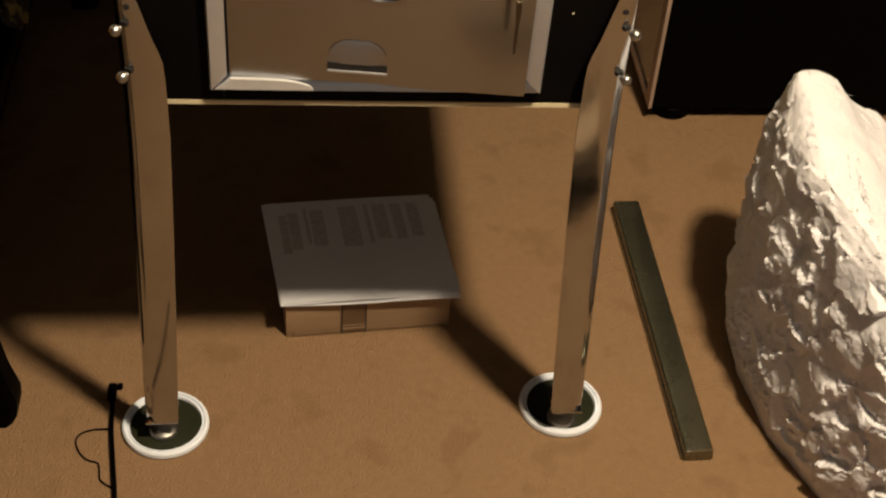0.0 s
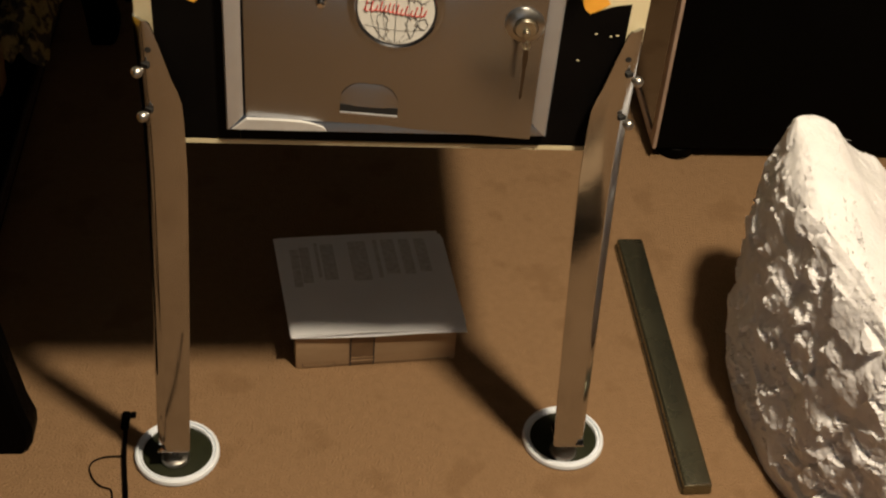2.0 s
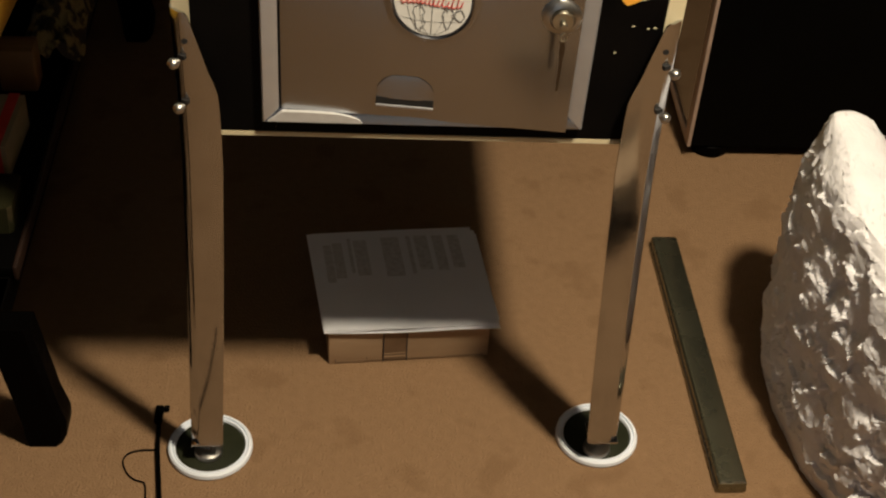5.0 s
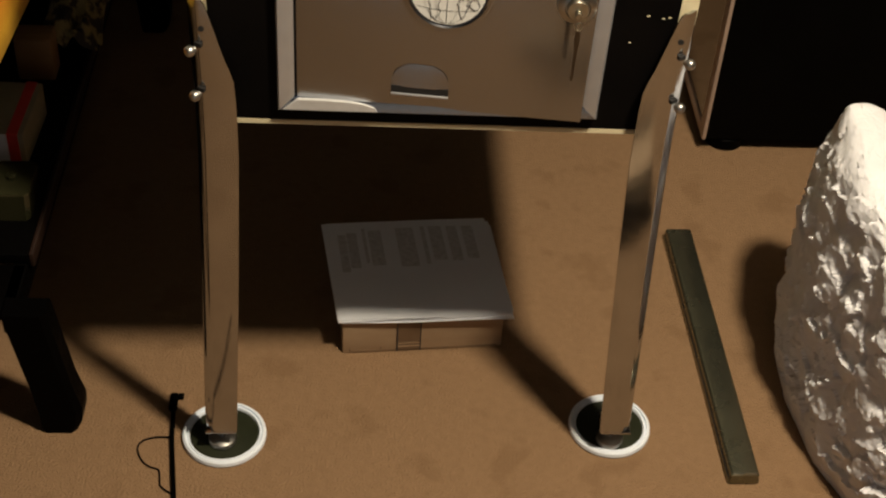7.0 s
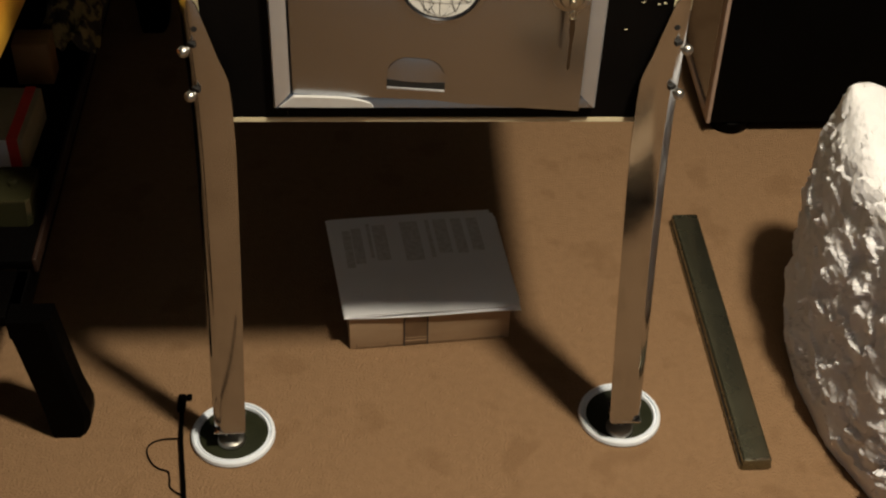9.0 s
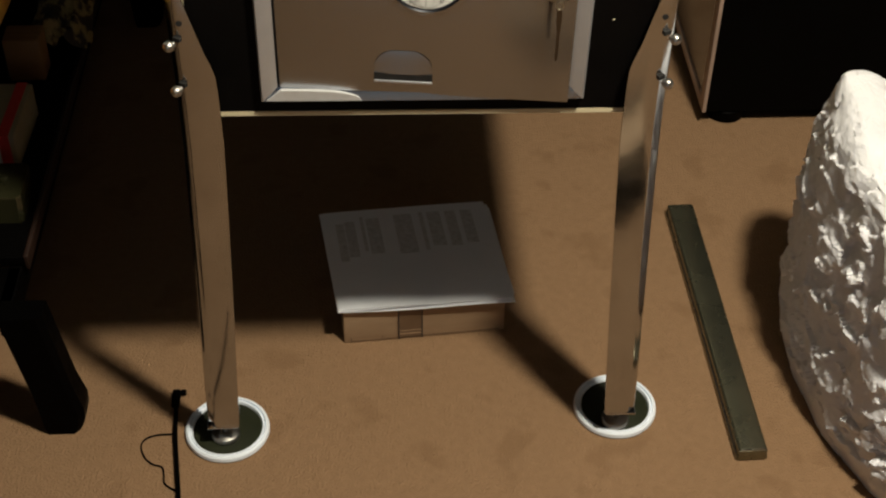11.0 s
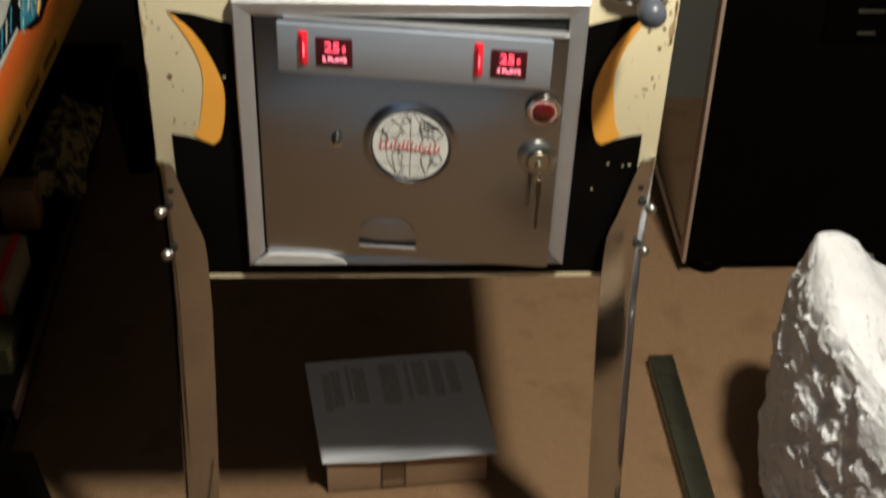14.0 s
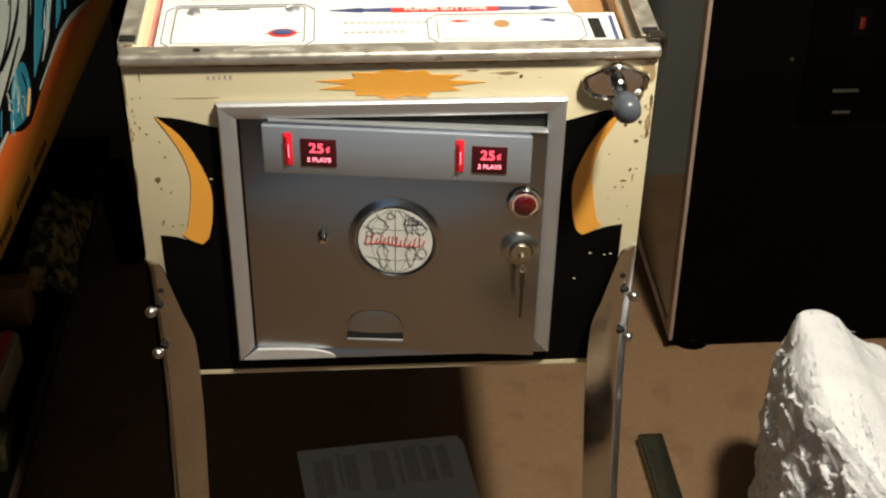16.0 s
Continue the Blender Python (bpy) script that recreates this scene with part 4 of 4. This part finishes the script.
part("edge_trim", box(0.5205, 0.5284, 0.7602, 1.39, 0.030, 0.0518, 0.0025), TAN_TRIM, arcade)
for x, y in ((0.575, 0.775), (1.15, 0.775), (0.575, 1.34), (1.15, 1.34)):
    part("foot", turned([(0.035, 0.0), (0.038, 0.006), (0.038, 0.024), (0.03, 0.0299)], 24), BLACK_METAL, arcade, "", pose(x, y, 0))
panel = part("coin_panel", box(0.700, 1.02, 0.7295, 0.7358, 0.50, 0.86, 0.003), BLACK_METAL, arcade, "black steel coin door")
part("coin_button", box(0.764, 0.798, 0.7235, 0.7294, 0.660, 0.712, 0.002), BLACK_CAB, panel)
part("coin_light", box(0.7755, 0.7855, 0.7215, 0.7234, 0.677, 0.698, 0.002), glowing("dim_red_coin_light", (0.06, 0.003, 0.001), 0.10), panel, "dim red lit coin button")
part("coin_return_bar", box(0.751, 0.797, 0.7235, 0.7294, 0.5575, 0.5630, 0.0015), BAR_DARK := material("dull_grey_bar_metal", (0.035, 0.032, 0.022), 0.5, 0.2), panel)
part("coin_return_bar", box(0.757, 0.789, 0.7235, 0.7294, 0.5165, 0.5215, 0.0015), BAR_DARK, panel)
part("panel_screw", turned([(0.004, 0), (0.004, 0.002), (0, 0.003)], 12, "Y"), KEY_DARK, panel, "", pose(0.675, 0.7358, 0.618))


# ---- second pinball machine ----
def stripe_paint():
    m = material("orange_yellow_shaded_stripe", (0.9, 0.4, 0.02), 0.4)
    nodes, links = m.node_tree.nodes, m.node_tree.links
    where, split, ramp = nodes.new("ShaderNodeTexCoord"), nodes.new("ShaderNodeSeparateXYZ"), nodes.new("ShaderNodeValToRGB")
    spread = nodes.new("ShaderNodeMapRange")
    spread.inputs["From Min"].default_value, spread.inputs["From Max"].default_value = 0.588, 0.672
    links.new(where.outputs["Object"], split.inputs["Vector"])
    links.new(split.outputs["Z"], spread.inputs["Value"])
    links.new(spread.outputs["Result"], ramp.inputs["Fac"])
    bar_colours = ramp.color_ramp.elements
    # Brown low end: shade at the cabinet's underside put into the ramp.
    bar_colours[0].position, bar_colours[0].color = 0.05, (0.30, 0.17, 0.02, 1)
    bar_colours[1].position, bar_colours[1].color = 1.0, (0.58, 0.12, 0.012, 1)
    for at, tone in ((0.30, (0.52, 0.29, 0.025, 1)), (0.66, (0.58, 0.25, 0.020, 1))):
        bar_colours.new(at).color = tone
    links.new(ramp.outputs["Color"], nodes["Principled BSDF"].inputs["Base Color"])
    return m


ART_WHITE = material("art_white", (0.46, 0.48, 0.44), 0.5, second=(0.36, 0.39, 0.36), scale=12)
ART_BLUE = material("art_blue", (0.03, 0.17, 0.26), 0.45, second=(0.05, 0.24, 0.33), scale=15)
STRIPE = stripe_paint()


def side_art(outline, mat, level, parent, name="art_patch"):
    """A flat patch of paint on the side at x = -0.525; its outline in y and z."""
    bm = bmesh.new()
    x = -0.525 + 0.0006 * level
    front, back = [bm.verts.new((x, a, b)) for a, b in outline], [bm.verts.new((-0.5255, a, b)) for a, b in outline]
    bm.faces.new(front)
    bm.faces.new(back[::-1])
    for i in range(len(outline)):
        j = (i + 1) % len(outline)
        bm.faces.new((front[i], back[i], back[j], front[j]))
    return part(name, bm, mat, parent, smooth=False)


second = empty("art_pinball_machine", "pinball machine with blue, white and orange side art on black legs", "pinball machine", pose(-0.0145, -0.026, 0, 0, 0, -2.8))
part("cabinet_body", box(-1.08, -0.5252, -0.19, 1.32, 0.585, 0.98, 0.001), BLACK_PAINT, second)
side_art([(-0.18, 0.588), (1.31, 0.588)] + smooth_outline([(1.31, 0.60), (1.05, 0.640), (0.96, 0.657), (0.85, 0.684), (0.755, 0.702), (0.66, 0.692), (0.575, 0.681), (0.49, 0.668)],
                                                          [(0.49, 0.668), (0.44, 0.682), (0.377, 0.709), (0.252, 0.703), (0.10, 0.690), (-0.18, 0.675)]), STRIPE, 1, second, "orange_stripe")


def art_stroke(run, wide, mat, level, name="art_line"):
    """A brushed line of paint that thins out at both ends."""
    line = curve([(0, a, b) for a, b in run], 6)
    n = len(line) - 1
    thick = [wide * (0.15 + 0.85 * math.sin(math.pi * (0.04 + 0.92 * k / n)) ** 0.7) for k in range(n + 1)]
    side_art([(p.y - w * 0.5, p.z - w) for p, w in zip(line, thick)] + [(p.y + w * 0.5, p.z + w) for p, w in reversed(list(zip(line, thick)))], mat, level, second, name)


art_stroke([(1.02, 0.650), (0.90, 0.676), (0.80, 0.697), (0.72, 0.704), (0.64, 0.697), (0.56, 0.687)], 0.0042, ART_WHITE, 2)
art_stroke([(0.38, 0.714), (0.30, 0.711), (0.20, 0.706), (0.05, 0.697)], 0.0040, ART_WHITE, 2)
# The pale figure, its blue shading and ink lines.
side_art(smooth_outline([(0.05, 0.735), (0.20, 0.742), (0.330, 0.752), (0.43, 0.765), (0.52, 0.775)], [(0.52, 0.775), (0.575, 0.80), (0.60, 0.86), (0.60, 0.97)], [(0.60, 0.97), (0.05, 0.97)]), ART_WHITE, 1, second)
side_art(smooth_outline([(0.545, 0.715), (0.60, 0.735), (0.665, 0.775), (0.70, 0.83), (0.69, 0.95)], [(0.69, 0.95), (0.655, 0.90), (0.62, 0.82), (0.575, 0.76), (0.545, 0.715)]), ART_BLUE, 1, second)
side_art(smooth_outline([(0.60, 0.715), (0.655, 0.735), (0.71, 0.775), (0.735, 0.85)], [(0.735, 0.85), (0.71, 0.85), (0.685, 0.79), (0.64, 0.745), (0.60, 0.715)]), ART_WHITE, 1, second)
side_art(smooth_outline([(0.70, 0.722), (0.745, 0.738), (0.79, 0.80), (0.80, 0.86)], [(0.80, 0.86), (0.775, 0.85), (0.745, 0.78), (0.70, 0.722)]), ART_BLUE, 1, second)
side_art(smooth_outline([(0.395, 0.706), (0.415, 0.742), (0.455, 0.765), (0.50, 0.762), (0.515, 0.725), (0.50, 0.690), (0.455, 0.690)], [(0.455, 0.690), (0.395, 0.706)]), ART_BLUE, 2, second)
rng = random.Random(12)
for k in range(26):
    y, z = rng.uniform(0.40, 0.50), rng.uniform(0.695, 0.745)
    lean, reach = rng.uniform(-0.012, 0.022), rng.uniform(0.014, 0.034)
    art_stroke([(y, z), (y + lean * 0.4 + 0.004, z + reach * 0.5), (y + lean, z + reach)], rng.uniform(0.0009, 0.0024), (ART_WHITE, BLACK_PAINT, ART_WHITE, ART_BLUE)[k % 4], 3 + 0.2 * (k % 5))
art_stroke([(0.475, 0.690), (0.49, 0.700), (0.505, 0.716)], 0.005, ORANGE, 5)
for run, wide in (([(0.10, 0.775), (0.25, 0.782), (0.36, 0.796), (0.46, 0.83), (0.52, 0.90)], 0.003), ([(0.27, 0.86), (0.36, 0.862), (0.43, 0.872)], 0.0026), ([(0.40, 0.80), (0.47, 0.815), (0.53, 0.85), (0.555, 0.93)], 0.006),
                  ([(0.52, 0.774), (0.565, 0.80), (0.59, 0.86), (0.592, 0.95)], 0.0075), ([(0.34, 0.752), (0.42, 0.774), (0.50, 0.80)], 0.0035), ([(0.62, 0.76), (0.66, 0.80), (0.68, 0.86)], 0.0045), ([(0.66, 0.742), (0.70, 0.775), (0.72, 0.83)], 0.003),
                  ([(0.15, 0.82), (0.22, 0.83), (0.30, 0.85)], 0.002), ([(0.48, 0.86), (0.50, 0.90), (0.51, 0.95)], 0.002)):
    art_stroke(run, wide, BLACK_PAINT, 4)
for k in range(16):
    y = rng.uniform(0.56, 0.86)
    z = 0.712 + 0.10 * rng.random()
    art_stroke([(y, z), (y + 0.014, z + 0.022), (y + 0.022, z + 0.05)], rng.uniform(0.0012, 0.0034), (ART_WHITE, ART_BLUE, BLACK_PAINT)[k % 3], 3 + 0.2 * (k % 4))
for k in range(7):
    y = 0.20 + 0.025 * k
    art_stroke([(y, 0.712 + 0.002 * k), (y + 0.006, 0.722 + 0.002 * k), (y + 0.020, 0.735 + 0.003 * k)], 0.0028, ART_WHITE if k % 2 else ART_BLUE, 2)
rng = random.Random(3)
for k in range(22):
    y = 0.262 + 0.0135 * k
    if k % 8 in (5, 6):
        continue
    side_art([(y, 0.601), (y + 0.009, 0.601), (y + 0.009, 0.6125 + 0.002 * rng.random()), (y, 0.6125)], DARK, 2, second, "printed_bar")


def black_leg(x, y, owner, top=0.60):
    bm, rows = bmesh.new(), []
    for z, dx0, dx1, dy in ((0.0, -0.026, 0.018, 0.046), (0.018, -0.030, 0.027, 0.050), (0.045, -0.031, 0.030, 0.045), (0.09, -0.036, 0.021, 0.042), (0.23, -0.056, 0.003, 0.040), (top + 0.0001, -0.056 - 0.005 * (top - 0.23), 0.003 - 0.02 * (top - 0.23), 0.038)):
        rows.append([bm.verts.new((x + dx, y + dd, z)) for dx, dd in ((dx0, 0.0), (dx1 - 0.008, 0.0), (dx1, 0.008), (dx1, dy), (dx0, dy))])
    for low, high in zip(rows, rows[1:]):
        for i in range(5):
            bm.faces.new((low[i], low[(i + 1) % 5], high[(i + 1) % 5], high[i]))
    bm.faces.new(rows[0])
    bm.faces.new(rows[-1])
    part("leg", bm, BLACK_METAL, owner, "black painted leg")


for x, y in ((-0.590, -0.180), (-1.06, -0.180), (-0.515, 1.27), (-1.06, 1.27)):
    black_leg(x, y, second)


# ---- things kept under the second machine ----
DARK_WOOD = material("dark_stained_wood", (0.020, 0.010, 0.006), 0.5, second=(0.012, 0.006, 0.004), scale=12, streak=(1, 8, 1), gloss=0.25)
GLASS = material("greenish_plastic", (0.028, 0.027, 0.012), 0.12, coat=0.15, scale=20)
low_table = empty("low_table", "low black table with splayed legs under the art machine", "table")
part("tabletop", box(-1.05, -0.552, 0.125, 1.20, 0.2335, 0.250, 0.003), BLACK_METAL, low_table)
part("edge_strip", box(-0.5518, -0.545, 0.125, 1.20, 0.228, 0.252, 0.002), DARK_WOOD, low_table)
part("apron_rail", box(-0.575, -0.5555, 0.03, 1.20, 0.190, 0.233, 0.002), BLACK_METAL, low_table)
for x, y in ((-0.515, 0.018), (-1.02, 0.018), (-0.515, 1.10), (-1.02, 1.10)):
    black_leg(x, y, low_table, 0.2333)
part("front_rail", box(-1.02, -0.556, 0.03, 0.124, 0.215, 0.2330, 0.002), BLACK_METAL, low_table)
tub = empty("plastic_tub", "small greenish clear plastic tub on the low table", "tub", pose(-0.589, 0.235, 0.2502))
bm, rows = bmesh.new(), []
for z, grow in ((0.0, 0.0), (0.047, 0.004), (0.050, 0.0035)):
    rows.append([bm.verts.new((u * (0.026 + grow) + e, v * (0.036 + grow) + f, z)) for u, v, e, f in ((-1, -1, 0.006, 0), (1, -1, -0.006, 0), (1, -1, 0, 0.006), (1, 1, 0, -0.006), (1, 1, -0.006, 0), (-1, 1, 0.006, 0), (-1, 1, 0, -0.006), (-1, -1, 0, 0.006))])
for low, high in zip(rows, rows[1:]):
    for k in range(8):
        bm.faces.new((low[k], low[(k + 1) % 8], high[(k + 1) % 8], high[k]))
bm.faces.new(rows[0])
bm.faces.new(rows[-1])
part("tub_body", bm, GLASS, tub, smooth=False)
part("tub_knob", turned([(0.007, 0.0502), (0.007, 0.054), (0.004, 0.056), (0.0, 0.056)], 16), GLASS, tub)
gift = empty("striped_box", "white box with a red band across its lid and side", "box", pose(-0.654, 0.330, 0.2502, 0, 0, -2))
part("box_body", box(-0.070, 0.063, 0.0, 0.135, 0.0, 0.058, 0.002), material("pale_card", (0.30, 0.26, 0.17), 0.7, scale=20), gift)
part("white_end", box(-0.069, 0.039, -0.0014, -0.0002, 0.001, 0.057), PAPER, gift)
part("red_band", box(0.039, 0.055, -0.0014, 0.1362, 0.0006, 0.0592), RED_INK, gift)
block = part("wooden_block", box(-0.648, -0.589, 0.553, 0.600, 0.2502, 0.328, 0.004), material("brown_wood", (0.26, 0.15, 0.06), 0.5, second=(0.17, 0.09, 0.035), scale=12, streak=(1, 8, 1)))
tagged(block, "small brown wooden block on the low table", "wood block")
cloth, rows = bmesh.new(), []
for j in range(25):
    rows.append([cloth.verts.new((-0.622 + 0.095 * i / 16, 0.600 + 0.28 * j / 24, 0.252 + 0.10 * math.sin(math.pi * (0.08 + 0.84 * i / 16)) ** 0.6 * math.sin(math.pi * (0.08 + 0.84 * j / 24)) ** 0.6 + 0.03 * noise.noise(Vector((i * 0.35, j * 0.35, 2))))) for i in range(17)])
for a, b in zip(rows, rows[1:]):
    for i in range(16):
        cloth.faces.new((a[i], a[i + 1], b[i + 1], b[i]))
CAMO = material("mottled_gold_cloth", (0.24, 0.18, 0.07), 0.7, second=(0.02, 0.015, 0.01), scale=48, amount=0.10, bump=0.003, bump_scale=40)
tagged(part("mottled_cloth", cloth, CAMO), "crumpled mottled gold and black cloth on the table", "cloth")


# ---- stick and cord ----
stick = empty("black_rod", "thin black rod with a loose cord lying on the carpet", "rod", pose(0.007, 0.002, 0))
line = [Vector((-0.3700, 0.078, 0.006)), Vector((-0.3640, 0.0, 0.006)), Vector((-0.3500, -0.10, 0.006)), Vector((-0.335, -0.22, 0.006)), Vector((-0.325, -0.30, 0.006))]
part("rod", tube(line, 0.0034, 10), BLACK_METAL, stick)
part("rod_tip", box(-0.3765, -0.3640, 0.060, 0.092, 0.0, 0.010, 0.003), BLACK_METAL, stick)
part("tip_tab", box(-0.364, -0.356, 0.083, 0.092, 0.003, 0.008, 0.001), BLACK_METAL, stick)
cord = curve([(-0.3645, 0.008, 0.004), (-0.392, 0.008, 0.002), (-0.408, 0.0, 0.002), (-0.412, -0.014, 0.002), (-0.404, -0.034, 0.002), (-0.392, -0.046, 0.002), (-0.378, -0.052, 0.002), (-0.374, -0.066, 0.002), (-0.371, -0.082, 0.002), (-0.353, -0.097, 0.003)], 6)
part("cord", tube(cord, 0.0013, 6), BLACK_METAL, stick)


# ---- unseen dark plate, added to give the polished leg its dark bands ----
mat = empty("floor_mat", "unseen dark plate with a tan stripe, added for the leg's reflection", "mat", pose(0.46, -0.690, 0))
part("mat_body", box(-0.15, 0.15, -0.190, 0.195, 0.0, 0.007, 0.002), material("near_black_plate", (0.003, 0.0025, 0.002), 0.95, gloss=0.02, scale=40, bump=0.001), mat)
part("mat_stripe", box(-0.149, 0.149, -0.118, 0.012, 0.0071, 0.0085), CARDBOARD, mat, "tan stripe that parts the dark bands")


# ---- unseen pale panel, added so the brushed coin door reflects a bluish tone ----
rug = empty("floor_rug", "unseen pale blue-grey panel, added for the coin door's reflection", "rug", pose(-0.10, -2.10, 0, 0, 0, -17))
part("rug_body", box(-1.00, 1.00, -0.60, 0.60, 0.0, 0.009, 0.003), material("pale_blue_grey_panel", (0.30, 0.35, 0.43), 0.95, second=(0.26, 0.31, 0.38), scale=60, bump=0.001, bump_scale=300, gloss=0.1), rug)
